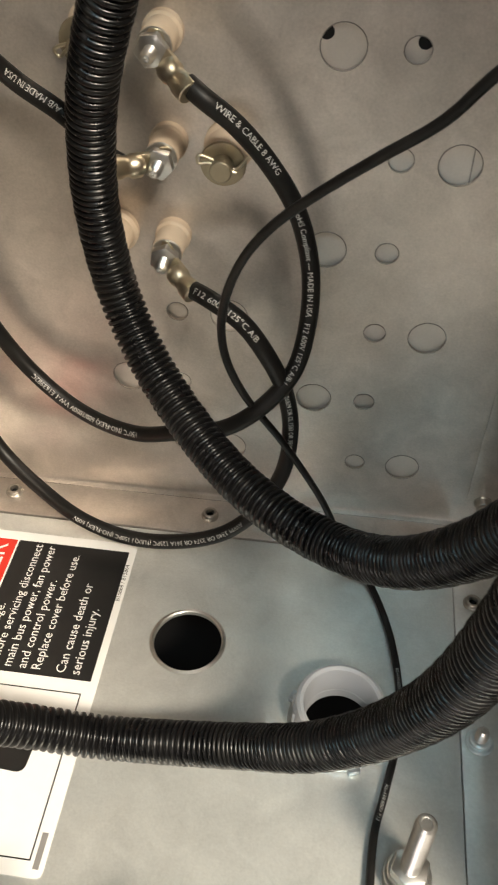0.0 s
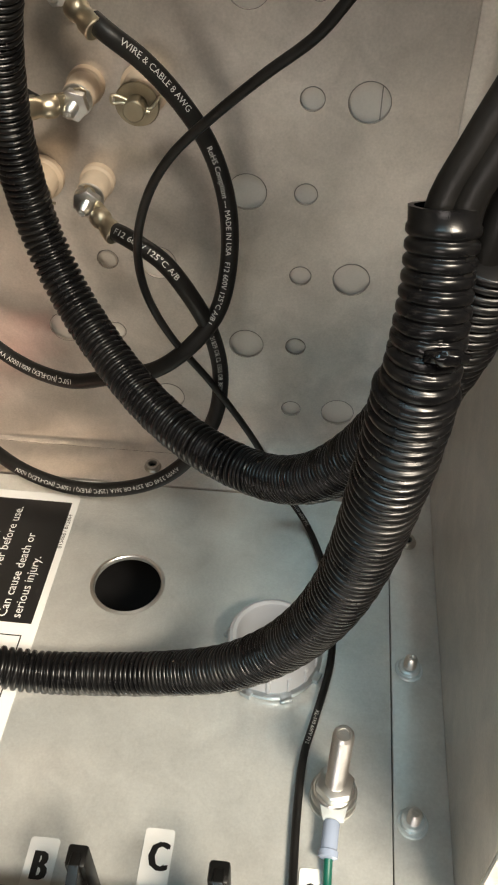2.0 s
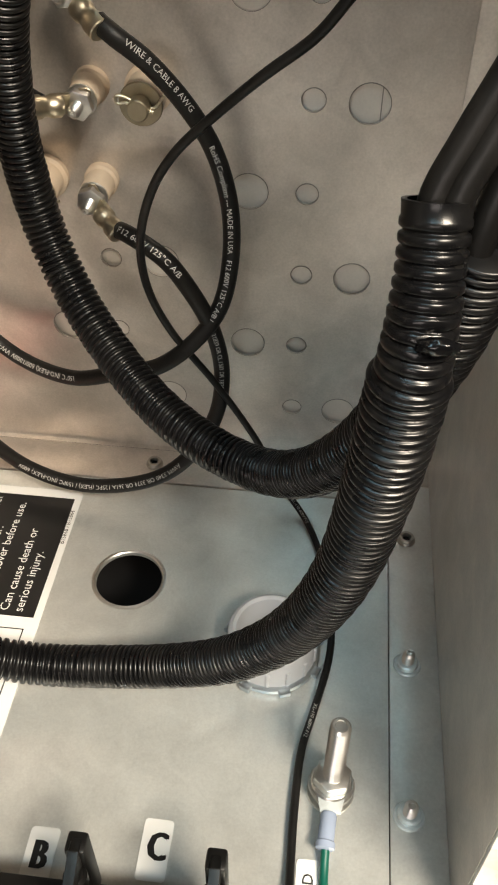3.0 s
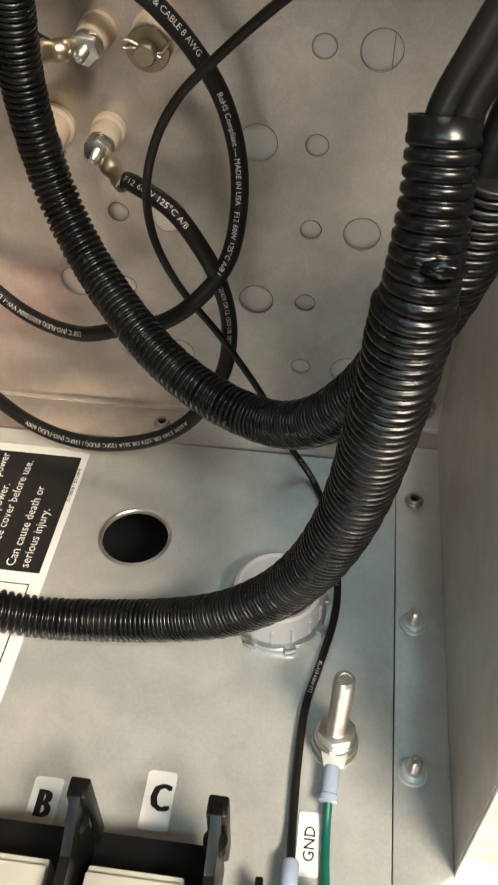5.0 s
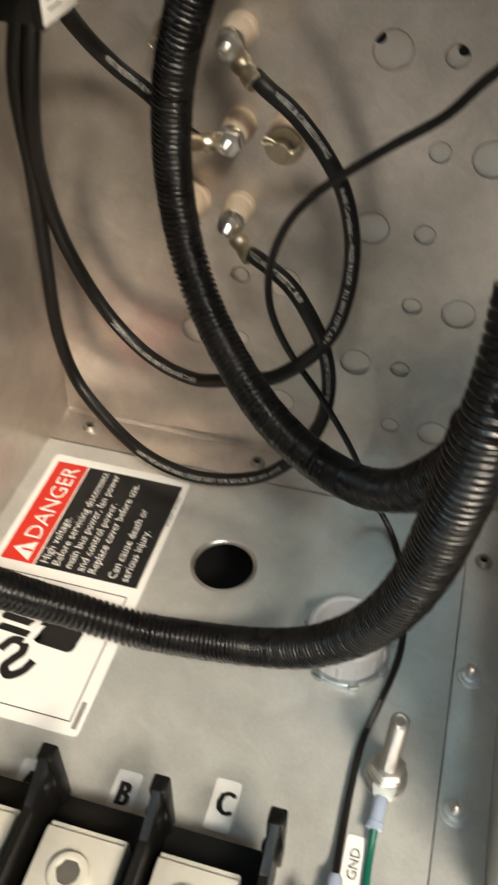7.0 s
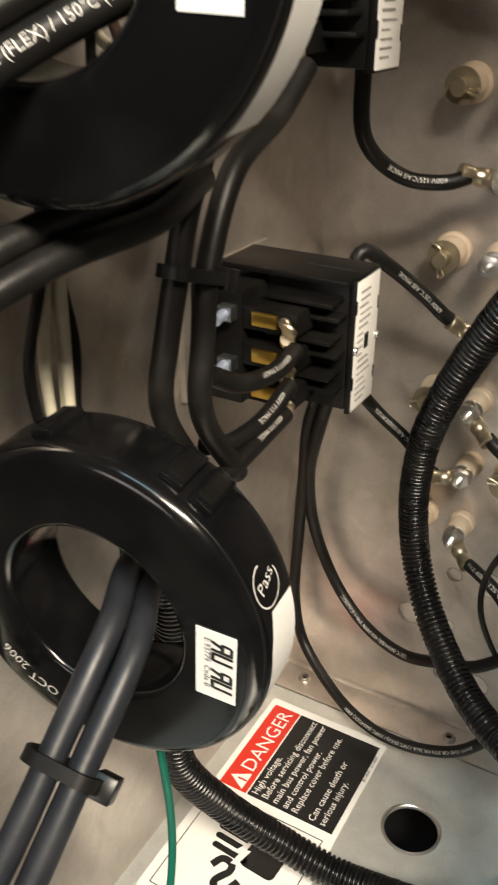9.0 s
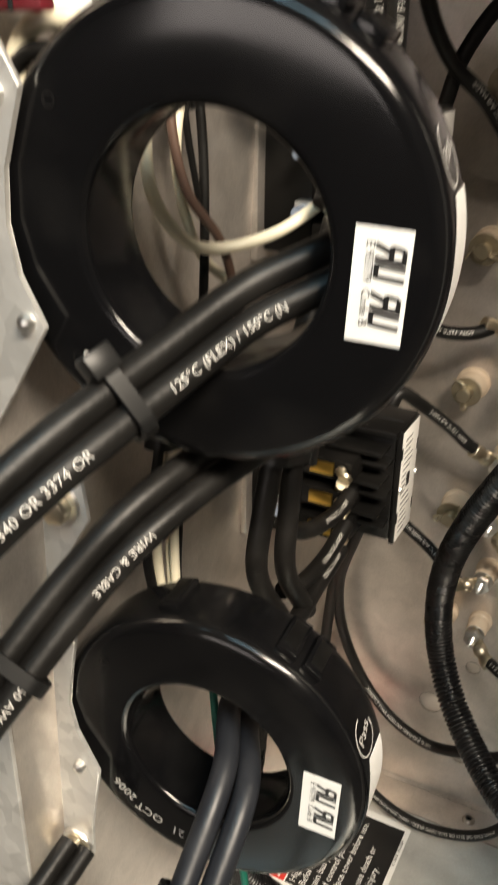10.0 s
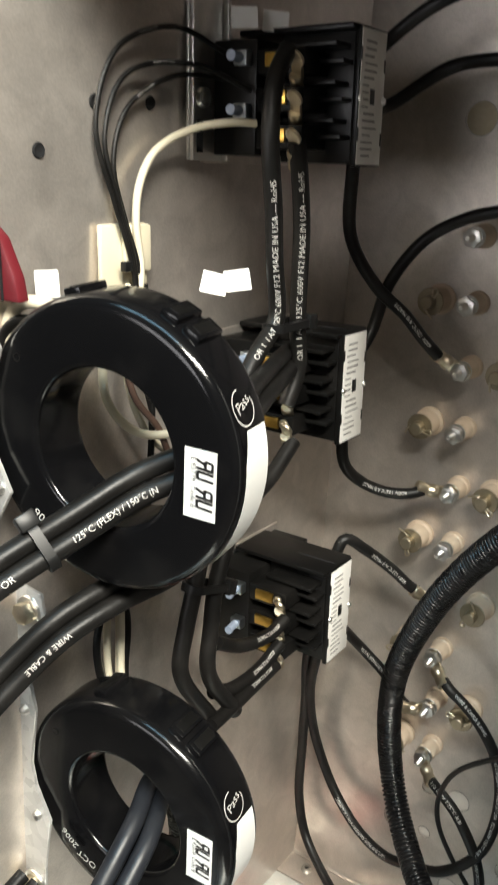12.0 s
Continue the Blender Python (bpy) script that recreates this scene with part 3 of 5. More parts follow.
curve = Line([(-0.0130, -0.0540, 0.0), (-0.0090, -0.0470, 0.0), (-0.0020, -0.0480, 0.0), (-0.0010, -0.0530, 0.0), (-0.0040, -0.0580, 0.0), (-0.0060, -0.0630, 0.0), (-0.0020, -0.0670, 0.0), (0.0040, -0.0630, 0.0), (0.0070, -0.0560, 0.0)], 0.0012)
sides = [[own.verts.new(p + w * np.cross((0, 0, 1.0), t) + np.array((0, 0, 0.0005))) for p, t in zip(curve.p, curve.t)] for w in (-0.0024, 0.0024)]
for k in range(len(curve.p) - 1):
    own.faces.new((sides[0][k], sides[0][k + 1], sides[1][k + 1], sides[1][k]))
part("pictogram_curve", own, "ink", sign, "thick black bent line")
part("pictogram_bolt", outline_plate([(0.0, 0.0), (0.005, 0.012), (0.002, 0.012), (0.006, 0.024), (-0.004, 0.010), (-0.0005, 0.010), (-0.004, 0.0)], 0, 0.0001, m=SM(0.0005, -0.047, 0.0006, 8)), "white", sign, "white lightning bolt")


def letter_tag(ch, x, y, turn=0.0, w=0.0122, h=0.0245, size=0.0155, name="letter_label"):
    t = thing(name, f"small white label with black {ch} on the floor plate", "label", pose(x, y, 0.0003, 0, 0, turn), "terminal labels")
    part("paper", outline_plate(rounded(w, h, 0.0016), 0.0, 0.0003), "white", t)
    if len(ch) == 1:
        b = text_bm(ch, size)
        for v in b.verts:
            v.co.x = (v.co.x - size * 0.33) * 0.72 + 0.0006
            v.co.y = v.co.y - 0.0042
        part("letter", b, "ink", t, "bold black letter", at=Matrix.Translation((0, 0, 0.0006)))
        for dx, dy in ((0.0008, 0.0), (-0.0008, 0.0), (0.0004, 0.0)):
            b2 = text_bm(ch, size)
            for v in b2.verts:
                v.co.x = (v.co.x - size * 0.33) * 0.72 + 0.0006 + dx
                v.co.y = v.co.y * 1.04 - 0.0042 + dy
            part("letter_weight", b2, "ink", t, at=Matrix.Translation((0, 0, 0.00055 - dx * 0.02 - dy * 0.03)))
    else:
        part("letter", text_bm(ch, 0.0062, pose(0.0022, -0.0072, 0.0006, 0, 0, 90)), "ink", t, "black letters")
    return t


letter_tag("B", 0.0110, -0.1400)
letter_tag("C", 0.0570, -0.1315)
letter_tag("A", -0.0345, -0.1470)
letter_tag("GND", 0.1195, -0.1405, 0, 0.0095, 0.0245)


# ---- power block at the front of the floor ----
def lug_screw(x, y, z, parent):
    prof = [(0.0, z + 0.0012), (0.0046, z + 0.0012), (0.0046, z + 0.0046), (0.0058, z + 0.0050), (0.0076, z + 0.0046), (0.0082, z + 0.0030), (0.0084, z)]
    s = part("set_screw", lathe(prof, 36, m=Matrix.Translation((x, y, 0))), "alu", parent, "round socket set screw")
    part("socket", prism(6, 0.0049, z + 0.0013, z + 0.0048, m=Matrix.Translation((x, y, 0.00015))), "edge", s, "hexagonal socket")


block = thing("power_block", "black power distribution block with plated lugs on the floor", "terminal block", (0.018, -0.185, 0.0))
part("base", box(-0.105, 0.070, -0.055, 0.0315, 0.0002, 0.022, 0.0015), "bakelite", block, "black moulded base")
for k, x in enumerate((-0.0502, -0.0032, 0.0438)):
    xl = x - 0.018
    lug = part("lug", merge(box(xl, xl + 0.0335, -0.05, 0.0135, 0.0222, 0.040, 0.0008), box(xl, xl + 0.0335, -0.05, 0.0105, 0.0395, 0.0428, 0.0008)), "alu", block, "bright plated rectangular lug")
    lug_screw(xl + 0.0165, -0.006, 0.0427, block)
for x in (-0.0565, -0.0093, 0.0390, 0.0868):
    xl = x - 0.018
    out = [(-0.06, 0.0222), (0.034, 0.0222), (0.0345, 0.050), (0.031, 0.0640), (0.026, 0.0655), (0.010, 0.0560), (-0.06, 0.0560)]
    b = outline_plate(out, -0.0018, 0.0018, 0.0005, m=Matrix(((0, 0, 1, xl), (1, 0, 0, 0), (0, 1, 0, 0), (0, 0, 0, 1))))
    fin = part("barrier_fin", b, "bakelite", block, "black upright barrier between the lugs")
    part("fin_rib", box(xl - 0.0036, xl + 0.0036, 0.026, 0.0335, 0.022, 0.0640, 0.0012), "bakelite", fin)
    part("fin_boss", lathe([(0.0, 0.0), (0.0042, 0.0), (0.0042, 0.006), (0.003, 0.0072), (0.0, 0.0076)], 20, m=Matrix.Translation((xl, 0.0225, 0.047))), "bakelite", fin)

gblock = thing("ground_terminal", "small black terminal with brass plate and blue crimp on the floor", "terminal", (0.113, -0.166, 0.0))
part("base", box(-0.012, 0.012, -0.03, 0.004, 0.0002, 0.006, 0.001), "bakelite", gblock)
part("cheek", box(-0.0125, -0.0095, -0.03, 0.006, 0.0, 0.0165, 0.0008), "bakelite", gblock)
part("cheek", box(0.0095, 0.0125, -0.03, 0.006, 0.0, 0.0165, 0.0008), "bakelite", gblock)
part("plate", box(-0.008, 0.008, -0.024, 0.001, 0.0062, 0.0078, 0.0004), "brass", gblock, "bent brass contact plate")
part("screw", lathe([(0.0, 0.0078), (0.0048, 0.0078), (0.0048, 0.0098), (0.003, 0.0112), (0.0, 0.0115)], 20, m=Matrix.Translation((0, -0.010, 0))), "steel", gblock)
part("sleeve", lathe([(0.0, 0.0), (0.0026, 0.0), (0.0033, 0.001), (0.0033, 0.013), (0.0026, 0.014), (0.0, 0.014)], 18, m=pose(0, 0.0015, 0.0095, -92, 0, 0)), "blue", gblock, "pale blue insulated crimp sleeve")


# ---- element terminals on the back wall ----
OUT = (0, -1, 0)


def stud_terminal():
    """Ceramic stand-off with a threaded stud, a washer and a nut, along local z."""
    t = thing("stud_terminal", "ivory ceramic stand-off with threaded stud and nut on the back sheet", "insulator", group="element terminals")
    part("insulator", lathe([(0.0, 0.0), (0.0080, 0.0), (0.0080, 0.004), (0.0070, 0.0052), (0.0068, 0.016), (0.0060, 0.0172), (0.0, 0.0172)], 32), "ceramic", t, "ivory ceramic sleeve")
    part("washer", lathe([(0.0, 0.0172), (0.0066, 0.0172), (0.0068, 0.0178), (0.0064, 0.0184), (0.0, 0.0184)], 28), "steel", t)
    part("nut", prism(6, 0.0066, 0.0204, 0.0246, 0.0005, m=pose(0, 0, 0, 0, 0, 12)), "steel", t)
    part("stud", threaded(0.0027, 0.0184, 0.0322, 0.0009, 0.0004, 18), "steel", t, "threaded stud end")
    return t


def pin_terminal():
    """Ceramic sleeve with a washer held by a split pin, along local z."""
    t = thing("pin_terminal", "ivory ceramic sleeve with rod end, washer and split pin", "insulator", group="element terminals")
    part("insulator", lathe([(0.0, 0.0), (0.0105, 0.0), (0.0105, 0.003), (0.0090, 0.0045), (0.0088, 0.0165), (0.0078, 0.018), (0.0, 0.018)], 36), "ceramic", t, "ivory ceramic sleeve")
    part("washer", lathe([(0.0042, 0.018), (0.0092, 0.018), (0.0094, 0.0187), (0.0090, 0.0196), (0.0042, 0.0196)], 32, closed=True), "dull_brass", t, "dull plated washer")
    part("rod", lathe([(0.0, 0.018), (0.0045, 0.018), (0.0045, 0.0262), (0.0040, 0.0268), (0.0, 0.0268)], 28), "dull_brass", t, "dull rod end")
    line = Line([(-0.006, -0.0005, 0.0218), (0.0, 0.0, 0.0222), (0.006, 0.0006, 0.0222), (0.0092, 0.0022, 0.0226), (0.0105, -0.0006, 0.0224), (0.0075, -0.0014, 0.0220), (0.0, -0.001, 0.0218), (-0.0055, -0.002, 0.0216), (-0.0078, -0.0085, 0.0206)], 0.001)
    part("split_pin", plain_tube(line, 0.0007, (0, 0, 0), 8), "brass", t, "bent steel split pin")
    return t


def lug_bm(length=0.024, tongue=0.0062, barrel=0.0048, drop=0.0):
    """A crimped ring lug from its hole at the origin along x, lying in x and y."""
    bm = outline_plate([(tongue * math.cos(radians(a)), tongue * math.sin(radians(a))) for a in range(40, 321, 20)] + [(length * 0.5, -barrel * 0.95), (length * 0.5, barrel * 0.95)], 0.0, 0.0018, 0.0003)
    merge(bm, lathe([(0.0, 0.0), (barrel * 0.9, 0.0), (barrel, 0.0008), (barrel, length * 0.18), (barrel * 0.86, length * 0.22), (barrel * 0.86, length * 0.34), (barrel, length * 0.38), (barrel, length * 0.58), (barrel * 0.92, length * 0.6), (0.0, length * 0.6)], 20), pose(length * 0.42, 0, 0.0022, 0, 90, 0))
    return bm


first_stud, first_pin = stud_terminal(), pin_terminal()
STUDS = {}
for k in range(3, 13):
    m = frame_z((-0.001, Y_BACK - 0.0002, row_z(k) + 0.0015), OUT) @ pose(0, 0, 0, 0, 0, 23 * k)
    if k == 3:
        first_stud.matrix_basis = m
        ob = first_stud
    else:
        ob = copy_thing(first_stud, m)
    STUDS[k] = ob
    m = frame_z((-0.0275 if k % 2 else 0.0245, Y_BACK - 0.0002, row_z(k) + 0.0015), OUT) @ pose(0, 0, 0, 0, 0, 37 * k + 10)
    if k == 3:
        first_pin.matrix_basis = m
    else:
        copy_thing(first_pin, m)


# ---- cables ----
def cable(name, points, od, label, mat="jacket", category="cable", group="", seg=16, step=0.003):
    """points run from end to end."""
    base = points[0]
    t = thing(name, label, category, base, group)
    line = Line(points, step)
    part("jacket", plain_tube(line, od / 2, base, seg), mat, t)
    return t, line, Vector(base)


def printed(t, line, base, od, words, s0, size, way=(0.2, -0.8, 0.6), flip=False, mat="print", skew=0.0):
    """Writing that runs along a cable on the side that faces way."""
    r = od / 2 + 0.00024
    size *= 0.8

    def bend(x, y):
        s = s0 - x if flip else s0 + x
        a = line.angle_to(s, way) + skew
        v = (y - size * 0.35) / r
        p = line.surface(s, a + v if flip else a - v, r)
        return Vector(p) - base

    part("printing", text_bm(words, size, bend=bend), mat, t, "pale printed lettering")


def lug_between(t, base, stud, way, tail=None, length=0.024, mat="brass", name="lug"):
    """A lug on a stud, pointing along way."""
    x = Vector(way).normalized()
    z = Vector(OUT) - x * Vector(OUT).dot(x)
    z.normalize()
    y = z.cross(x)
    m = Matrix(((x.x, y.x, z.x, stud[0]), (x.y, y.y, z.y, stud[1]), (x.z, y.z, z.z, stud[2]), (0, 0, 0, 1)))
    part(name, lug_bm(length), mat, t, "crimped plated ring lug", at=Matrix.Translation(-base) @ m)


stud_tip = lambda k: (-0.001, Y_BACK - 0.0195, row_z(k) + 0.0015)
OD = 0.0080

# two loop cables that hang before the back sheet
pts = [(0.0135, 0.070, 0.2530), (0.0197, 0.067, 0.2495), (0.0315, 0.0700, 0.2390), (0.0454, 0.0740, 0.2210), (0.0559, 0.0750, 0.2025), (0.0628, 0.0725, 0.1785), (0.0635, 0.0670, 0.1532), (0.0590, 0.0600, 0.1330), (0.0468, 0.0545, 0.1165), (0.0304, 0.0510, 0.1040),
       (0.0110, 0.0540, 0.0960), (-0.019, 0.066, 0.080), (-0.051, 0.08, 0.079), (-0.078, 0.088, 0.098), (-0.097, 0.086, 0.140), (-0.096, 0.068, 0.195), (-0.078, 0.042, 0.25), (-0.064, 0.030, 0.290), (-0.058, 0.027, 0.310)]
c, ln, base = cable("power_cable", pts, OD, "black flexible cable looping before the back sheet", group="load cables")
lug_between(c, base, stud_tip(5), (0.0138, -0.011, -0.0085))
printed(c, ln, base, OD, "WIRE & CABLE 8 AWG", 0.012, 0.0046, (0.3, -0.8, 0.5))
printed(c, ln, base, OD, "RoHS Compliant --- MADE IN USA   F12 600V 125\u00b0C A/B I", 0.065, 0.0042, (0.0, -0.8, 0.55))
printed(c, ln, base, OD, "150\u00b0C (NO-FLEX) 600/1000V VW-1 E163982C", 0.235, 0.0046, (0.0, -0.8, 0.55), flip=False)
pts = [(0.0130, 0.0680, 0.1665), (0.0200, 0.0600, 0.1690), (0.0362, 0.0540, 0.1620), (0.0468, 0.0550, 0.1460), (0.0558, 0.0600, 0.1210), (0.0593, 0.0645, 0.0910), (0.0568, 0.0600, 0.0690), (0.0460, 0.0530, 0.0480), (0.0300, 0.0480, 0.0330), (0.0060, 0.0480, 0.0215),
       (-0.0215, 0.0510, 0.0160), (-0.049, 0.057, 0.0190), (-0.078, 0.0720, 0.0250), (-0.103, 0.084, 0.043), (-0.112, 0.086, 0.077), (-0.108, 0.08, 0.137), (-0.100, 0.068, 0.193), (-0.086, 0.044, 0.25), (-0.070, 0.030, 0.290), (-0.066, 0.026, 0.308)]
c, ln, base = cable("power_cable", pts, OD, "black flexible cable sagging to the floor before the back sheet", group="load cables")
lug_between(c, base, stud_tip(3), (0.0135, -0.013, -0.0065))
printed(c, ln, base, OD, "F12 600V 125\u00b0C A/B", 0.008, 0.0046, (0.2, -0.8, 0.5))
printed(c, ln, base, OD, "21839 OR CL 1503 OR 3820", 0.075, 0.0040, (0.1, -0.8, 0.55))
printed(c, ln, base, OD, "AWM 3340 OR 3374 OR 361A 125PC (FLEX) / 150PC (NO-FLEX) 600V", 0.165, 0.0042, (0.0, -0.8, 0.55))
# the lead that leaves to the left
pts = [(-0.0145, 0.072, 0.2195), (-0.02, 0.073, 0.222), (-0.037, 0.080, 0.2335), (-0.055, 0.082, 0.2445), (-0.064, 0.07, 0.262), (-0.064, 0.050, 0.283), (-0.060, 0.034, 0.310), (-0.058, 0.027, 0.330)]
c, ln, base = cable("power_cable", pts, OD, "black flexible cable from a stud to a contactor", group="load cables")
lug_between(c, base, stud_tip(4), (-0.0135, -0.012, 0.003))
printed(c, ln, base, OD, "600V 125\u00b0C A/B MADE IN USA", 0.01, 0.0046, (0.1, -0.8, 0.6))
# leads of the upper contactors
for k, way, pts in ((6, (-0.013, -0.01, 0.012), [(-0.0135, 0.071, 0.3165), (-0.018, 0.068, 0.320), (-0.028, 0.062, 0.331), (-0.044, 0.045, 0.350), (-0.054, 0.032, 0.360), (-0.058, 0.026, 0.348)]),
                    (8, (-0.014, -0.01, 0.004), [(-0.015, 0.069, 0.3945), (-0.023, 0.062, 0.392), (-0.042, 0.052, 0.394), (-0.056, 0.030, 0.414), (-0.057, 0.025, 0.445), (-0.0555, 0.022, 0.462)]),
                    (10, (-0.014, -0.01, 0.012), [(-0.013, 0.069, 0.4895), (-0.02, 0.058, 0.502), (-0.03, 0.05, 0.517), (-0.046, 0.04, 0.534), (-0.055, 0.018, 0.566), (-0.050, 0.006, 0.600), (-0.046, 0.002, 0.622)])):
    c, ln, base = cable("power_cable", pts, OD, "black flexible cable from a stud to a contactor", group="load cables")
    lug_between(c, base, stud_tip(k), way)
    printed(c, ln, base, OD, "600V 125\u00b0C A/B MADE", 0.012, 0.0046, (0.2, -0.9, 0.4))
for pts in ([(-0.0555, 0.022, 0.480), (-0.050, 0.044, 0.505), (-0.042, 0.05, 0.537), (-0.022, 0.06, 0.566), (0.02, 0.06, 0.583), (0.075, 0.062, 0.580), (0.15, 0.06, 0.56)],
            [(-0.046, 0.001, 0.638), (-0.047, 0.040, 0.642), (-0.017, 0.06, 0.664), (0.011, 0.06, 0.667), (0.06, 0.06, 0.664), (0.15, 0.06, 0.64)],
            [(-0.046, 0.001, 0.657), (-0.042, 0.026, 0.676), (-0.014, 0.032, 0.695), (0.05, 0.05, 0.715), (0.15, 0.06, 0.72)]):
    cable("power_cable", pts, OD, "black flexible cable crossing the upper back sheet", group="load cables")

# thin lead from the upper right to the ground terminal
pts = [(0.150, -0.03, 0.335), (0.111, -0.0089, 0.2924), (0.0992, -0.0044, 0.2766), (0.0833, 0.0014, 0.2622), (0.0660, 0.0110, 0.2445), (0.0510, 0.0170, 0.2281), (0.0400, 0.0240, 0.2093), (0.0324, 0.0310, 0.1845), (0.0310, 0.0410, 0.1557), (0.0380, 0.0520, 0.1243), (0.0567, 0.0595, 0.0890),
       (0.0765, 0.0620, 0.0520), (0.0905, 0.0640, 0.0180), (0.106, 0.052, 0.0032), (0.118, 0.021, 0.0030), (0.1235, -0.012, 0.0032), (0.1235, -0.035, 0.0032), (0.1175, -0.065, 0.0032), (0.1135, -0.083, 0.0032), (0.1122, -0.110, 0.0032), (0.1125, -0.139, 0.0038), (0.113, -0.1545, 0.009)]
c, ln, base = cable("control_wire", pts, 0.0036, "thin black wire running down to the ground terminal", category="wire", seg=12)
for s0 in (0.40, 0.47, 0.53):
    printed(c, ln, base, 0.0036, "XL-110 600V F12", s0, 0.0030, (0.0, -0.5, 0.85))
pts = [(0.1258, -0.1245, 0.0060), (0.1258, -0.134, 0.0026), (0.1262, -0.148, 0.0022), (0.128, -0.168, 0.0022), (0.130, -0.20, 0.0022), (0.128, -0.26, 0.0022)]
cable("ground_wire", pts, 0.0036, "green ground wire from the stud along the floor", "green", "wire", seg=12)

# ---- corrugated looms ----
def loom(points, od, label, pitches):
    base = points[0]
    t = thing("cable_loom", label, "conduit", base, "looms")
    line = Line(points, 0.001)
    part("corrugated_tube", ribbed_tube(line, od / 2, base, pitches), "loom", t)
    return t, line, Vector(base)


pts = [(-0.055, -0.150, 0.285), (-0.066, -0.130, 0.225), (-0.078, -0.115, 0.160), (-0.0825, -0.1090, 0.1127), (-0.0692, -0.088, 0.066), (-0.040, -0.070, 0.032), (-0.008, -0.064, 0.019), (0.023, -0.065, 0.0245), (0.0540, -0.0688, 0.0370), (0.0800, -0.079, 0.0628), (0.0980, -0.0864, 0.0890), (0.1094, -0.0939, 0.1163), (0.1168, -0.102, 0.1452), (0.1212, -0.1075, 0.1705), (0.1238, -0.1140, 0.1998), (0.1256, -0.1180, 0.2240), (0.1270, -0.1190, 0.2480)]
lower, lower_line, b = loom(pts, 0.0190, "black corrugated loom lying over the floor and rising", ((0.0, 0.0036), (0.30, 0.0036), (0.36, 0.0026), (0.46, 0.0026), (0.52, 0.0029)))
pts = [(0.1264, -0.1188, 0.2400), (0.1272, -0.1186, 0.2490), (0.1277, -0.1165, 0.2600), (0.1278, -0.1125, 0.2710), (0.1276, -0.1085, 0.2815)]
t = thing("loom_sleeve", "short open black corrugated sleeve over the rising cables", "conduit", pts[0], "looms")
line = Line(pts, 0.0005)
stations = []
PITCH = 0.0031
ribs = int(line.length / PITCH)
for k in range(ribs):
    r = 0.0073 + 0.0014 * max(0.0, 1 - k / 9.0)
    for u, d in ((0.0, 1.0), (0.14, 1.0), (0.24, 0.38), (0.36, 0.05), (0.56, 0.0), (0.80, 0.05), (0.92, 0.38)):
        stations.append(((k + u) * PITCH, r - 0.0009 * d))
stations += [(line.length, 0.0072), (line.length, 0.0061), (line.length - 0.004, 0.0059), (line.length - 0.016, 0.0059)]
bm = sweep(line, stations, pts[0], 40)
dent = Vector((0.1295, -0.1265, 0.2590)) - Vector(pts[0])
for v in bm.verts:
    near = math.exp(-((v.co - dent).length / 0.0046) ** 2)
    v.co += Vector((-0.3, 0.8, 0.1)) * 0.0012 * near + Vector((noise.noise(v.co * 520), noise.noise(v.co * 520 + Vector((5, 0, 0))), noise.noise(v.co * 520 + Vector((0, 7, 0))))) * 0.0015 * near
part("corrugated_tube", bm, "loom", t, "black ribbed tube with a crumpled dent")
# cooled blobs of glue over the join
own = bmesh.new()
bmesh.ops.create_icosphere(own, subdivisions=3, radius=1)
for v in own.verts:
    n = v.co.normalized()
    v.co = Vector((n.x * 0.0042, n.y * 0.0016, n.z * 0.0020)) * (1 + 0.35 * noise.noise(n * 2.3)) + dent + Vector((0.0010, 0.0012, -0.0004))
part("glue_bead", finish(own, True, 80), "gloss", t, "glossy cooled glue bead")
# cables that leave the sleeve
for dx, dy in ((-0.0012, -0.0012), (0.0030, -0.0022), (0.0018, 0.0030)):
    pts = [(0.1278 + dx, -0.1130 + dy, 0.2690), (0.1278 + dx, -0.1085 + dy, 0.2815), (0.1325 + dx, -0.1055 + dy, 0.2930), (0.1405 + dx, -0.1020 + dy, 0.3110), (0.1510 + dx, -0.0960 + dy, 0.340), (0.160 + dx, -0.085 + dy, 0.40), (0.160 + dx, -0.05 + dy, 0.50), (0.160 + dx, -0.02 + dy, 0.60)]
    cable("riser_cable", pts, 0.0066, "black cable rising out of the loom sleeve", group="riser cables")
for dx, dy in ((-0.002, -0.002), (0.003, 0.001), (0.0, 0.004)):
    pts = [(0.1385 + dx, -0.1060 + dy, 0.262), (0.1400 + dx, -0.1050 + dy, 0.276), (0.1450 + dx, -0.1000 + dy, 0.295), (0.1530 + dx, -0.092 + dy, 0.325), (0.163 + dx, -0.080 + dy, 0.40), (0.163 + dx, -0.045 + dy, 0.50), (0.164 + dx, -0.015 + dy, 0.60)]
    cable("riser_cable", pts, 0.0066, "black cable rising out of the hanging loom", group="riser cables")
pts = [(0.165, -0.06, 0.50), (0.120, -0.045, 0.462), (0.070, -0.015, 0.410), (0.030, 0.012, 0.355), (0.0040, 0.0300, 0.3060), (-0.0112, 0.0430, 0.2685), (-0.0193, 0.0545, 0.2390), (-0.0233, 0.0637, 0.2024), (-0.0184, 0.0630, 0.1672), (-0.0048, 0.0507, 0.1424), (0.0157, 0.0310, 0.1257), (0.0390, 0.0088, 0.1166), (0.0632, -0.0100, 0.1140), (0.0865, -0.0260, 0.1185), (0.1050, -0.0470, 0.1400), (0.1205, -0.0680, 0.1740), (0.1305, -0.0850, 0.2100), (0.1365, -0.0990, 0.2440), (0.1392, -0.1060, 0.2720)]
upper, upper_line, b = loom(pts, 0.0185, "black corrugated loom hanging in a bow before the back sheet", ((0.0, 0.0031), (0.5, 0.0031), (0.6, 0.0027)))


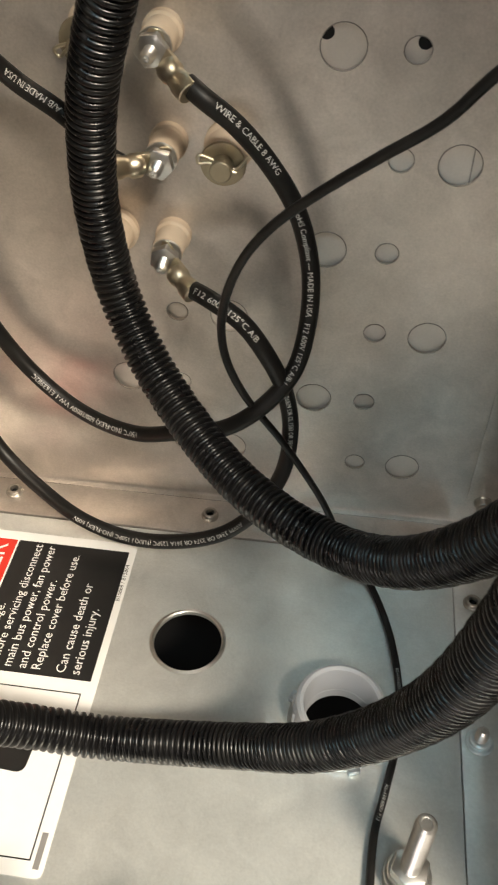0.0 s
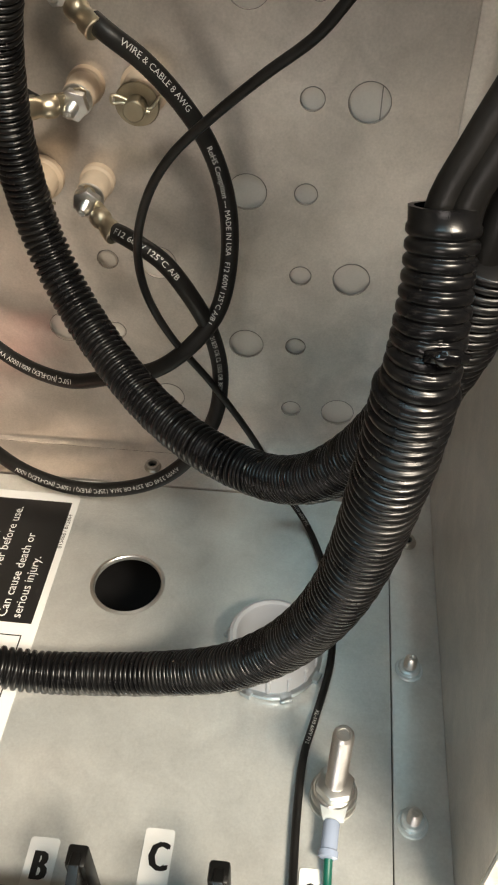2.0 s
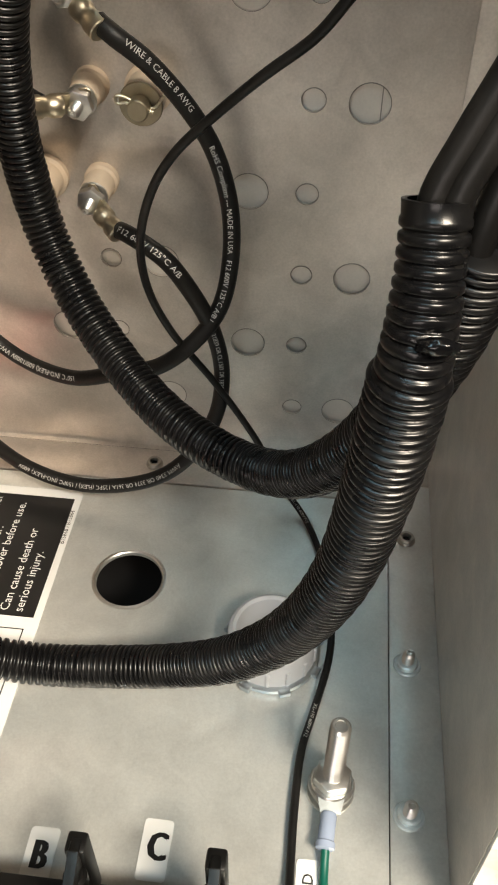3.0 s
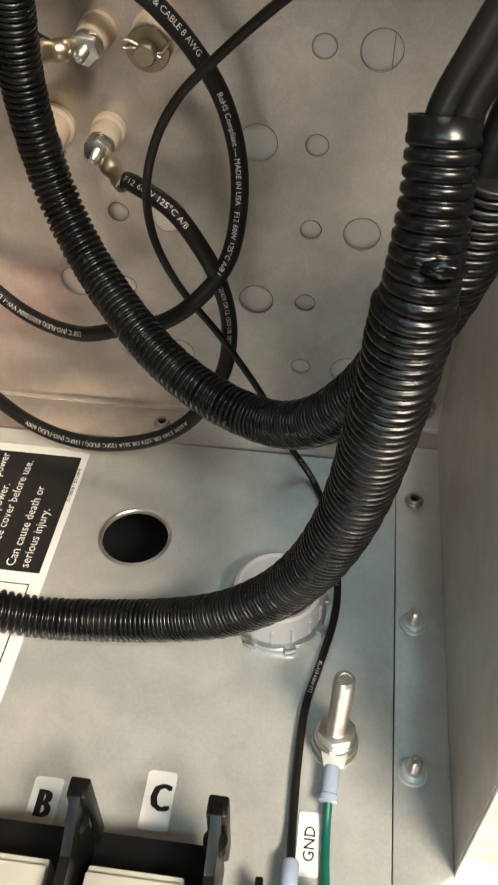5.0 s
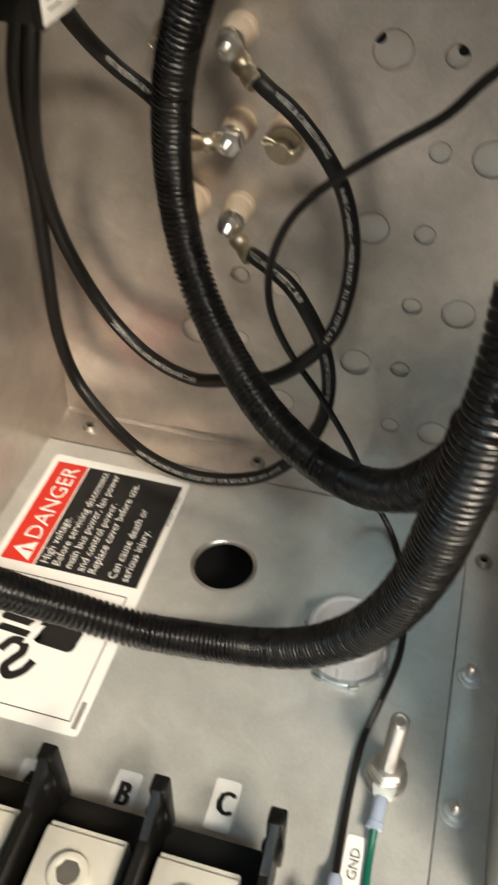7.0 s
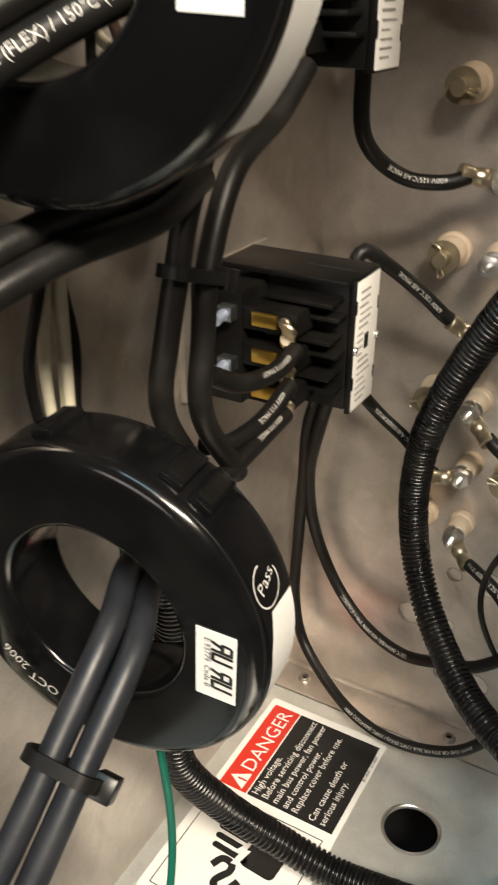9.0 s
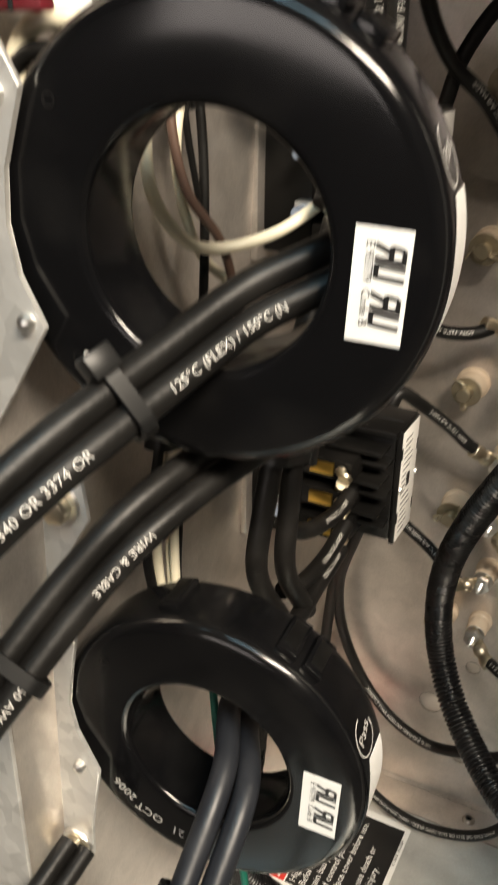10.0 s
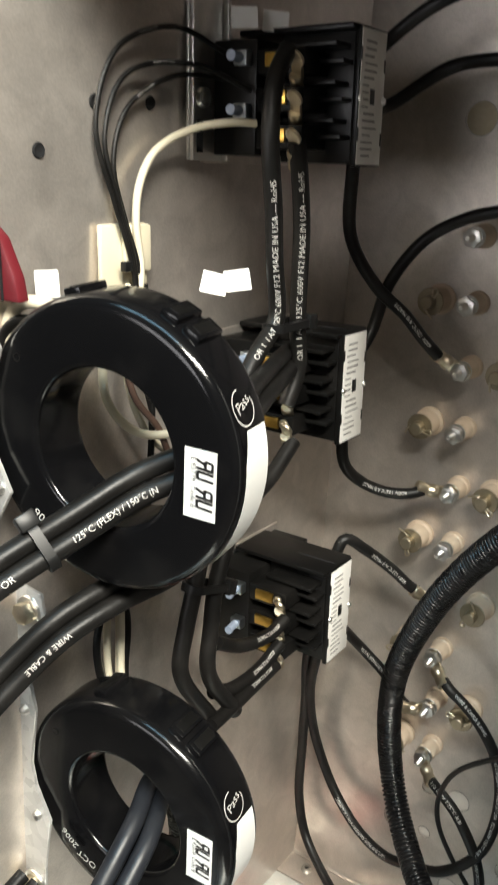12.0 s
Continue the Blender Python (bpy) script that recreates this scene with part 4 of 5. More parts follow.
# ---- current transformers ----
def ring_profile(r0, r1, depth, e0, e1):
    """Closed section of a ring with rounded edges: bore r0, outside r1, from z = 0 back to -depth."""
    pts = []
    for cx, cz, e, a0 in ((r1 - e1, -e1, e1, 0), (r0 + e0, -e0, e0, 90), (r0 + e0, -depth + e0, e0, 180), (r1 - e1, -depth + e1, e1, 270)):
        for k in range(6):
            a = radians(a0 + 90 * k / 5)
            pts.append((cx + e * math.cos(a), cz + e * math.sin(a)))
    return pts


def recognised_mark(x, y, s, parent, name="mark"):
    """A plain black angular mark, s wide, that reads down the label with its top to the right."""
    def stroke(pts):
        own = outline_plate([(y0, -x0) for x0, y0 in pts], 0.0, 0.0001)
        bmesh.ops.transform(own, matrix=pose(x, y, 0.00045) @ Matrix.Diagonal((s, s, 1, 1)), verts=own.verts)
        part(name, own, "ink", parent)
    for pts in ([(-0.17, -0.5), (-0.02, -0.5), (0.05, 0.5), (-0.10, 0.5)], [(-0.50, 0.36), (-0.10, 0.36), (-0.09, 0.5), (-0.42, 0.5)], [(-0.56, 0.02), (-0.43, 0.02), (-0.38, 0.42), (-0.50, 0.42)],
                [(-0.52, -0.06), (-0.13, -0.06), (-0.12, 0.10), (-0.52, 0.10)], [(-0.62, -0.5), (-0.46, -0.5), (-0.26, -0.04), (-0.42, -0.04)],
                [(0.04, -0.36), (0.18, -0.36), (0.24, 0.5), (0.10, 0.5)], [(0.42, -0.36), (0.56, -0.36), (0.62, 0.5), (0.48, 0.5)], [(0.06, -0.5), (0.52, -0.5), (0.56, -0.34), (0.04, -0.34)]):
        stroke(pts)


def current_transformer(centre, az, el, label, turn, logo_turn, dates, big):
    n = (math.sin(radians(az)) * math.cos(radians(el)), -math.cos(radians(az)) * math.cos(radians(el)), math.sin(radians(el)))
    t = thing("current_transformer", label, "transformer", frame_z(centre, n), "current transformers")
    R, D = 0.0630, 0.0300
    part("ring_body", lathe(ring_profile(0.0338, R, D, 0.0030, 0.0058), 96, closed=True, angle=50), "gloss", t, "glossy black moulded ring")
    # rating label on the face
    lab = part("rating_label", flat(0.0142, 0.0288, pose(0, 0, 0, 0, 0, 0), thick=0.0003), "white", t, "small white rating label", at=pose(0.0468, -0.0055 + turn, 0.0001, 0, 0, -3))
    recognised_mark(0.0022, 0.0064, 0.0076, lab)
    recognised_mark(0.0022, -0.0056, 0.0076, lab)
    part("label_text", text_bm("E 93779  Code B", 0.0031, pose(-0.0040, 0.0112, 0.00045, 0, 0, -90)), "ink", lab)
    # wrapped strip on the rim
    own = bmesh.new()
    a0, a1, cols = radians(14 + logo_turn), radians(-44 + logo_turn), 24
    grid = []
    for k in range(cols + 1):
        a = a0 + (a1 - a0) * k / cols
        lean = min(1.0, k / 5)
        grid.append([own.verts.new(((R + 0.00025) * math.cos(a), (R + 0.00025) * math.sin(a), z)) for z in (-0.0066 - 0.004 * (1 - lean), -0.0150, -0.0245)])
    for a, b in zip(grid, grid[1:]):
        for j in range(2):
            own.faces.new((a[j], b[j], b[j + 1], a[j + 1]))
    part("rim_label", finish(own), "white", t, "white paper strip on the rim")

    def on_rim(a_mid, z_mid, turn_deg):
        c, s = math.cos(radians(turn_deg)), math.sin(radians(turn_deg))

        def bend(x, y):
            u, v = c * x - s * y, s * x + c * y
            a = radians(a_mid) + u / R
            return Vector(((R + 0.0003) * math.cos(a), (R + 0.0003) * math.sin(a), z_mid + v))
        return bend

    word = text_bm("Pass", 0.0062, bend=on_rim(20 + logo_turn, -0.0085, -70))
    part("stamp", word, "print", t, "pale stamped test mark")
    own = bmesh.new()
    f = on_rim(22 + logo_turn, -0.0125, 0)
    rr = [[own.verts.new(f(r * math.cos(2 * math.pi * k / 32), r * math.sin(2 * math.pi * k / 32))) for k in range(32)] for r in (0.0068, 0.0074)]
    for k in range(26):
        own.faces.new((rr[0][k], rr[1][k], rr[1][(k + 1) % 32], rr[0][(k + 1) % 32]))
    part("stamp_ring", own, "print", t, "pale stamped circle")
    # raised terminal pads on the rim
    for a in (52, 62, 104):
        m = pose(0, 0, 0, 0, 0, a) @ Matrix.Translation((R - 0.0006, 0, -0.016))
        p = part("terminal_pad", box(-0.001, 0.0032, -0.0042, 0.0042, -0.009, 0.009, 0.0009), "gloss", t, "raised black terminal pad", at=m)
        part("pad_recess", box(0.0030, 0.0035, -0.0026, 0.0026, -0.0065, 0.0065, 0.0002), "bakelite", p)
    # date stamp on the face
    for words, a, size in dates:
        m = pose(0.0475 * math.cos(radians(a)), 0.0475 * math.sin(radians(a)), 0.0003, 0, 0, a - 90)
        part("date_stamp", text_bm(words, size, m), "print", t, "pale stamped date")
    for a in (140, 222):
        part("dimple", lathe([(0.0, -0.0012), (0.0011, -0.0012), (0.0015, 0.0002), (0.002, 0.0002)], 14), "bakelite", t, at=pose(0.053 * math.cos(radians(a)), 0.053 * math.sin(radians(a)), 0.0))
    return t


CT2 = (-0.0332, -0.2226, 0.4947)
CT1 = (-0.0470, -0.2025, 0.2945)
current_transformer(CT2, 7.0, -2.3, "large glossy black ring current transformer with white labels", 0.0, 0, (("2006", 236, 0.0062),), True)
current_transformer(CT1, 4.4, -2.5, "glossy black ring current transformer with stamped date", 0.002, 0, (("21", 258, 0.0062), ("OCT", 246, 0.0062), ("2006", 229, 0.0062)), True)

# zinc mounting plates of the transformers
def mount_plate(outline, y, label, bolts, rivets):
    t = thing("mounting_plate", label, "bracket", (outline[0][0], y, outline[0][1]), "mounting plates")
    ox, oz = outline[0]
    b = outline_plate([(x - ox, z - oz) for x, z in outline], 0.0, 0.002, 0.0003, m=Matrix(((1, 0, 0, 0), (0, 0, -1, 0), (0, 1, 0, 0), (0, 0, 0, 1))))
    part("plate", b, "bracket", t, "mottled zinc plate")
    for x, z in rivets:
        part("rivet", lathe([(0.0, 0.0034), (0.0012, 0.0032), (0.0024, 0.0024), (0.003, 0.0)], 18), "steel", t, at=frame_z((x - ox, -0.002, z - oz), OUT))
    for x, z in bolts:
        p = part("bolt", prism(6, 0.0058, 0.0016, 0.0066, 0.0006), "brass", t, "hex bolt head with washer", at=frame_z((x - ox, -0.002, z - oz), OUT) @ pose(0, 0, 0, 0, 0, 11))
        part("washer", lathe([(0.0, 0.0), (0.0078, 0.0), (0.0080, 0.0008), (0.0076, 0.0016), (0.0, 0.0016)], 28), "steel", p)
        part("bolt_face", lathe([(0.0, 0.0072), (0.003, 0.0070), (0.0046, 0.0066)], 18), "brass", p)
    return t


mount_plate([(-0.16, 0.420), (-0.108, 0.424), (-0.092, 0.447), (-0.0775, 0.4690), (-0.0855, 0.483), (-0.0880, 0.497), (-0.0865, 0.512), (-0.0785, 0.532), (-0.0930, 0.557), (-0.107, 0.588), (-0.16, 0.59)], -0.2315, "mottled zinc mounting plate beside the upper transformer", ((-0.0850, 0.5810),), ((-0.0865, 0.5300), (-0.0835, 0.4700), (-0.101, 0.545)))
mount_plate([(-0.16, 0.205), (-0.115, 0.208), (-0.099, 0.220), (-0.098, 0.240), (-0.092, 0.272), (-0.102, 0.290), (-0.1045, 0.303), (-0.102, 0.317), (-0.098, 0.337), (-0.102, 0.355), (-0.096, 0.378), (-0.087, 0.392), (-0.089, 0.407), (-0.16, 0.415)], -0.2085, "mottled zinc mounting plate beside the lower transformer", ((-0.0975, 0.3960), (-0.1065, 0.2240)), ((-0.1055, 0.336), (-0.101, 0.272)))

# heavy leads through the transformers
BIG = 0.0090
def heavy(pts, label, mat="jacket", words=(), way=(0.6, -0.7, 0.3)):
    c, ln, base = cable("heavy_cable", pts, BIG, label, mat, group="heavy cables", seg=20)
    for w, s0, size, flip in words:
        printed(c, ln, base, BIG, w, s0, size, way, flip)
    return c, ln, base


heavy([(-0.0495, -0.0590, 0.5080), (-0.0225, -0.1290, 0.5060), (-0.0040, -0.1870, 0.4960), (-0.0260, -0.2110, 0.4825), (-0.0380, -0.2370, 0.4695), (-0.0495, -0.2690, 0.4555), (-0.0705, -0.3090, 0.4260), (-0.1095, -0.3690, 0.3780)], "heavy black cable through the upper transformer")
heavy([(-0.0450, -0.0600, 0.5000), (-0.0180, -0.1300, 0.4980), (0.0005, -0.1880, 0.4880), (-0.0215, -0.2120, 0.4745), (-0.0335, -0.2380, 0.4615), (-0.0450, -0.2700, 0.4475), (-0.0660, -0.3100, 0.4180), (-0.1050, -0.3700, 0.3700)], "heavy black printed cable through the upper transformer",
      words=(("125\u00b0C (FLEX) / 150\u00b0C (N", 0.207, 0.0050, True), ("AWG  AWM 3340 OR 3374 OR", 0.287, 0.0050, True)))
heavy([(-0.0525, -0.1290, 0.4302), (-0.0405, -0.1740, 0.4272), (-0.0460, -0.2070, 0.4242), (-0.0540, -0.2310, 0.4157), (-0.0645, -0.2510, 0.3987), (-0.0745, -0.2760, 0.3762), (-0.0925, -0.3110, 0.3392), (-0.1215, -0.3690, 0.2862)], "heavy black cable passing under the upper transformer")
heavy([(-0.0460, -0.1300, 0.4240), (-0.0340, -0.1750, 0.4210), (-0.0395, -0.2080, 0.4180), (-0.0475, -0.2320, 0.4095), (-0.0580, -0.2520, 0.3925), (-0.0680, -0.2770, 0.3700), (-0.0860, -0.3120, 0.3330), (-0.1150, -0.3700, 0.2800)], "heavy black printed cable passing under the upper transformer",
      words=(("WIRE & CABLE", 0.106, 0.0046, False), ("350 AWG 600V", 0.160, 0.0046, False)))
BIG = 0.0096
heavy([(-0.0600, -0.143, 0.268), (-0.0575, -0.152, 0.287), (-0.049, -0.178, 0.2985), (-0.0365, -0.205, 0.2970), (-0.0345, -0.2365, 0.2740), (-0.036, -0.268, 0.2450), (-0.045, -0.32, 0.19), (-0.05, -0.36, 0.10), (-0.035, -0.30, 0.035), (-0.033, -0.236, 0.032)], "heavy dark grey cable through the lower transformer", "jacket_grey")
heavy([(-0.0540, -0.143, 0.266), (-0.0510, -0.152, 0.282), (-0.041, -0.178, 0.2925), (-0.0270, -0.205, 0.2915), (-0.0250, -0.2365, 0.2690), (-0.026, -0.268, 0.2400), (-0.03, -0.32, 0.185), (-0.02, -0.36, 0.10), (0.012, -0.30, 0.035), (0.0135, -0.236, 0.032)], "heavy dark grey cable through the lower transformer", "jacket_grey")


def cable_tie(p, along, across, label, w=0.024, h=0.0135, head=0.0072):
    """A strap round two cables: along is the cables' way, across runs from one to the other."""
    z = Vector(along).normalized()
    x = Vector(across) - z * Vector(across).dot(z)
    x.normalize()
    y = z.cross(x)
    t = thing("cable_tie", label, "cable tie", Matrix(((x.x, y.x, z.x, p[0]), (x.y, y.y, z.y, p[1]), (x.z, y.z, z.z, p[2]), (0, 0, 0, 1))), "cable ties")
    own = bmesh.new()
    a, b = rounded(w, h, h * 0.45, 6), rounded(w + 0.0026, h + 0.0026, h * 0.5, 6)
    rings = [[own.verts.new((q[0], q[1], zz)) for q in pts] for pts, zz in ((a, -0.0024), (b, -0.0022), (b, 0.0022), (a, 0.0024))]
    k = len(a)
    for i in range(4):
        r0, r1 = rings[i], rings[(i + 1) % 4]
        for j in range(k):
            own.faces.new((r0[j], r0[(j + 1) % k], r1[(j + 1) % k], r1[j]))
    part("strap", finish(own, True, 50), "nylon", t, "smooth black strap")
    part("head", box(w / 2 - 0.002, w / 2 + head * 0.75, -h / 2 - 0.0015, -h / 2 + head, -0.0042, 0.0042, 0.0007), "nylon", t, "square ratchet head")
    return t


cable_tie((-0.0400, -0.2500, 0.4607), (-0.0118, -0.032, -0.014), (-0.0045, 0.001, 0.0080), "black nylon tie round the upper heavy cables", 0.0195, 0.0105, 0.0066)
cable_tie((-0.0684, -0.2699, 0.3793), (-0.277, -0.707, -0.651), (-0.0065, 0.001, 0.0062), "black nylon tie round two heavy cables", 0.0195, 0.0105, 0.0066)
cable_tie((-0.0300, -0.2400, 0.2690), (-0.002, -0.032, -0.029), (0.010, 0.0, -0.004), "black nylon tie round the grey heavy cables")

# upright leads between the contactors
for pts in ([(-0.052, -0.120, 0.300), (-0.052, -0.150, 0.348), (-0.0515, -0.146, 0.372), (-0.0510, -0.140, 0.392), (-0.0505, -0.133, 0.413), (-0.048, -0.115, 0.448), (-0.046, -0.100, 0.48)],
            [(-0.048, -0.105, 0.300), (-0.048, -0.131, 0.340), (-0.0485, -0.128, 0.366), (-0.0490, -0.123, 0.391), (-0.049, -0.105, 0.422), (-0.050, -0.070, 0.437), (-0.050, -0.048, 0.452)],
            [(-0.040, -0.125, 0.490), (-0.040, -0.103, 0.514), (-0.040, -0.086, 0.530), (-0.040, -0.089, 0.560), (-0.040, -0.091, 0.584), (-0.040, -0.096, 0.620), (-0.042, -0.090, 0.645), (-0.043, -0.078, 0.660)],
            [(-0.042, -0.070, 0.480), (-0.040, -0.062, 0.500), (-0.039, -0.066, 0.524), (-0.039, -0.066, 0.550), (-0.040, -0.064, 0.575), (-0.041, -0.066, 0.600), (-0.040, -0.072, 0.618)]):
    c, ln, base = cable("upright_cable", pts, 0.0092, "black cable running up between the contactors", group="upright cables", seg=18)
    if pts[0][2] > 0.4:
        printed(c, ln, base, 0.0092, "OR 1  I A/B 125\u00b0C 600V F12 MADE IN USA --- RoHS", 0.028, 0.0056, (0.6, -0.75, 0.1))
cable_tie((-0.0498, -0.1315, 0.3915), (0.0, 0.01, 0.03), (0.0, 1, 0), "black nylon tie round upright cables", 0.030, 0.011)
cable_tie((-0.0395, -0.0765, 0.5260), (0.0, 0.0, 0.03), (0.0, 1, 0), "black nylon tie round upright cables", 0.031, 0.011)
for pts in ([(-0.0500, -0.0490, 0.3350), (-0.0520, -0.0640, 0.3300), (-0.0560, -0.0870, 0.3320), (-0.0580, -0.1100, 0.3440)],
            [(-0.0490, -0.0560, 0.3210), (-0.0510, -0.0760, 0.3120), (-0.0530, -0.1010, 0.3110), (-0.0540, -0.1190, 0.3180)],
            [(-0.0500, -0.0590, 0.3070), (-0.0490, -0.0890, 0.3050), (-0.0470, -0.1140, 0.3050), (-0.0460, -0.1300, 0.3050)]):
    c, ln, base = cable("jumper_cable", pts, 0.0085, "short black cable from a contactor lug", group="jumper cables")
    printed(c, ln, base, 0.0085, "600V F12 MADE", 0.008, 0.0040, (0.5, -0.6, 0.6))


# ---- contactors on the left wall ----
def contactor(x, y, z, label):
    """x, y, z: the lower near corner of its face plate; the body runs back to the wall at -x."""
    t = thing("contactor", label, "contactor", (x, y, z), "contactors")
    back = left_x(z) - x + 0.004
    part("base", box(back, -0.046, -0.024, 0.048, 0.004, 0.060, 0.0012), "bakelite", t, "black moulded base")
    part("mount_foot", box(back - 0.0035, back, -0.030, 0.052, 0.0, 0.064, 0.0005), "sheet", t, "thin steel foot")
    part("arc_cover", box(-0.046, -0.0032, 0.0, 0.027, 0.001, 0.064, 0.0010), "bakelite", t, "black arc cover")
    part("top_cover", box(-0.070, -0.0015, -0.006, 0.029, 0.0640, 0.0668, 0.0006), "bakelite", t, "flat black top cover")
    part("top_slot", box(-0.030, -0.004, 0.0105, 0.0118, 0.0668, 0.0671), "dark", t)
    face = part("face_plate", box(-0.0030, 0.0, -0.0005, 0.0275, -0.0005, 0.0662, 0.0005), "bakelite", t, "black face plate")
    fl = part("face_label", box(0.0, 0.0004, 0.0005, 0.0265, 0.0006, 0.0652, 0.0001), "plate_label", face, "grey-white printed rating plate")
    part("window", box(0.0004, 0.0007, 0.0115, 0.0160, 0.0300, 0.0375), "ink", fl)
    rnd = random.Random(7)
    for k in range(17):
        zz = 0.0045 + k * 0.0034
        if 0.0275 < zz < 0.039:
            yy, w = 0.0030, 0.0065
        else:
            yy, w = 0.0035 + rnd.random() * 0.003, 0.008 + rnd.random() * 0.009
        part("print_bar", box(0.0004, 0.0006, yy, yy + w, zz, zz + 0.0007 + 0.0004 * rnd.random()), "faint", fl)
    for yy, zz in ((0.0, 0.050), (0.0255, 0.046), (0.0, 0.012), (0.0255, 0.010)):
        part("clip", box(-0.0002, 0.0006, yy - 0.0004, yy + 0.0012, zz, zz + 0.0065, 0.0002), "bakelite", face)
    for yy in (0.0008, 0.0262):
        part("face_screw", lathe([(0.0, 0.0014), (0.0014, 0.0012), (0.002, 0.0002), (0.002, 0.0)], 14, m=pose(0.0004, yy, 0.0325, 0, 90, 0)), "steel", face)
    for k in range(3):
        zz = 0.0135 + 0.0178 * k
        # near side pole
        part("barrier", box(-0.040, -0.006, -0.014, 0.0005, zz + 0.0066, zz + 0.0088, 0.0004), "bakelite", t)
        part("barrier", box(-0.030, -0.004, -0.010, 0.0005, zz - 0.0010, zz + 0.0012, 0.0004), "bakelite", t)
        part("contact_tab", box(-0.040, -0.027, -0.0260, -0.0240, zz - 0.003, zz + 0.0035, 0.0004), "gold", t, "yellow brass contact tab")
        p = part("terminal_screw", lathe([(0.0, 0.0), (0.0028, 0.0), (0.0030, 0.0016), (0.0024, 0.0026), (0.0, 0.0028)], 16), "brass", t, at=frame_z((-0.0225, -0.0255, zz + 0.001), OUT))
        part("terminal_block", box(-0.046, -0.018, -0.0235, 0.0, zz - 0.0062, zz + 0.0052, 0.0006), "bakelite", t)
        part("lug", lug_bm(0.019, 0.0044, 0.0036), "brass", t, "crimped plated lug", at=frame_z((-0.0195, -0.0275, zz), OUT) @ pose(0, 0, 0, 0, 40, -112))
        # far side pole
        part("contact_tab", box(-0.040, -0.027, 0.0480, 0.0495, zz - 0.003, zz + 0.0035, 0.0004), "gold", t, "yellow brass contact tab")
        part("terminal_screw", lathe([(0.0, 0.0), (0.0028, 0.0), (0.0030, 0.0016), (0.0024, 0.0026), (0.0, 0.0028)], 16), "brass", t, at=frame_z((-0.0250, 0.0490, zz + 0.001), (0, 1, 0)))
    for zz in (0.047, 0.022):
        p = part("coil_tab", box(back + 0.018, back + 0.026, -0.030, -0.024, zz, zz + 0.007, 0.0006), "zinc", t, "small coil terminal")
        part("coil_sleeve", lathe([(0.0, 0.0), (0.0026, 0.0), (0.0026, 0.010), (0.0, 0.010)], 14, m=pose(back + 0.022, -0.030, zz + 0.0035, 90, 0, 10)), "blue", p, "clear blue sleeve")
    return t


contactor(-0.0330, -0.0240, 0.2965, "black three-pole contactor with brass terminals on the side sheet")
contactor(-0.0305, -0.0280, 0.4490, "black three-pole contactor with grey rating plate on the side sheet")
contactor(-0.0195, -0.0480, 0.6070, "black three-pole contactor wired with a cream lead")

# slotted rail beside the top contactor
rail = thing("mounting_rail", "bright slotted steel rail beside the top contactor", "rail", (left_x(0.64) + 0.0025, -0.078, 0.608))
part("web", box(0.0, 0.0018, -0.0155, 0.0155, 0.0, 0.105, 0.0004), "steel", rail)
part("lip", box(0.0018, 0.0058, 0.0125, 0.0150, 0.0, 0.105, 0.0004), "steel", rail)
part("lip", box(0.0018, 0.0044, -0.0150, -0.0135, 0.0, 0.105, 0.0004), "steel", rail)
part("slot", box(0.0018, 0.0021, -0.009, -0.004, 0.004, 0.020, 0.0001), "dark", rail)
part("rail_screw", lathe([(0.0, 0.0042), (0.003, 0.0040), (0.0046, 0.0030), (0.005, 0.0)], 20, m=pose(0.0018, -0.005, 0.031, 0, 90, 0)), "steel", rail, "domed steel screw")

# cream adhesive mount with tied wires
pad = thing("tie_mount", "cream adhesive cable tie mount on the side sheet", "cable mount", (left_x(0.56) + 0.003, -0.1400, 0.562))
part("pad", box(-0.001, 0.0022, -0.0165, 0.0165, -0.0155, 0.0155, 0.0012), "cream", pad, "square cream plastic pad")
part("saddle", box(0.0022, 0.0055, -0.003, 0.016, -0.008, 0.015, 0.0012), "cream", pad)
part("strap", box(0.0054, 0.0068, -0.006, 0.007, -0.0055, -0.0025, 0.0005), "nylon", pad, "black tie strap")
part("strap_head", box(0.0062, 0.0100, -0.008, -0.003, -0.0068, -0.0018, 0.0006), "nylon", pad)
wx = left_x(0.58) + 0.0095
cable("coil_wire", [(-0.064, -0.0740, 0.6265), (-0.070, -0.086, 0.6265), (-0.083, -0.100, 0.623), (wx, -0.122, 0.612), (wx, -0.1345, 0.596), (wx, -0.1375, 0.578), (wx, -0.1345, 0.556), (wx + 0.002, -0.140, 0.535), (wx + 0.004, -0.150, 0.505), (wx + 0.004, -0.135, 0.470), (wx + 0.01, -0.12, 0.455)], 0.0040, "cream coil wire bending down to the tie mount", "wire_white", "wire", seg=12)
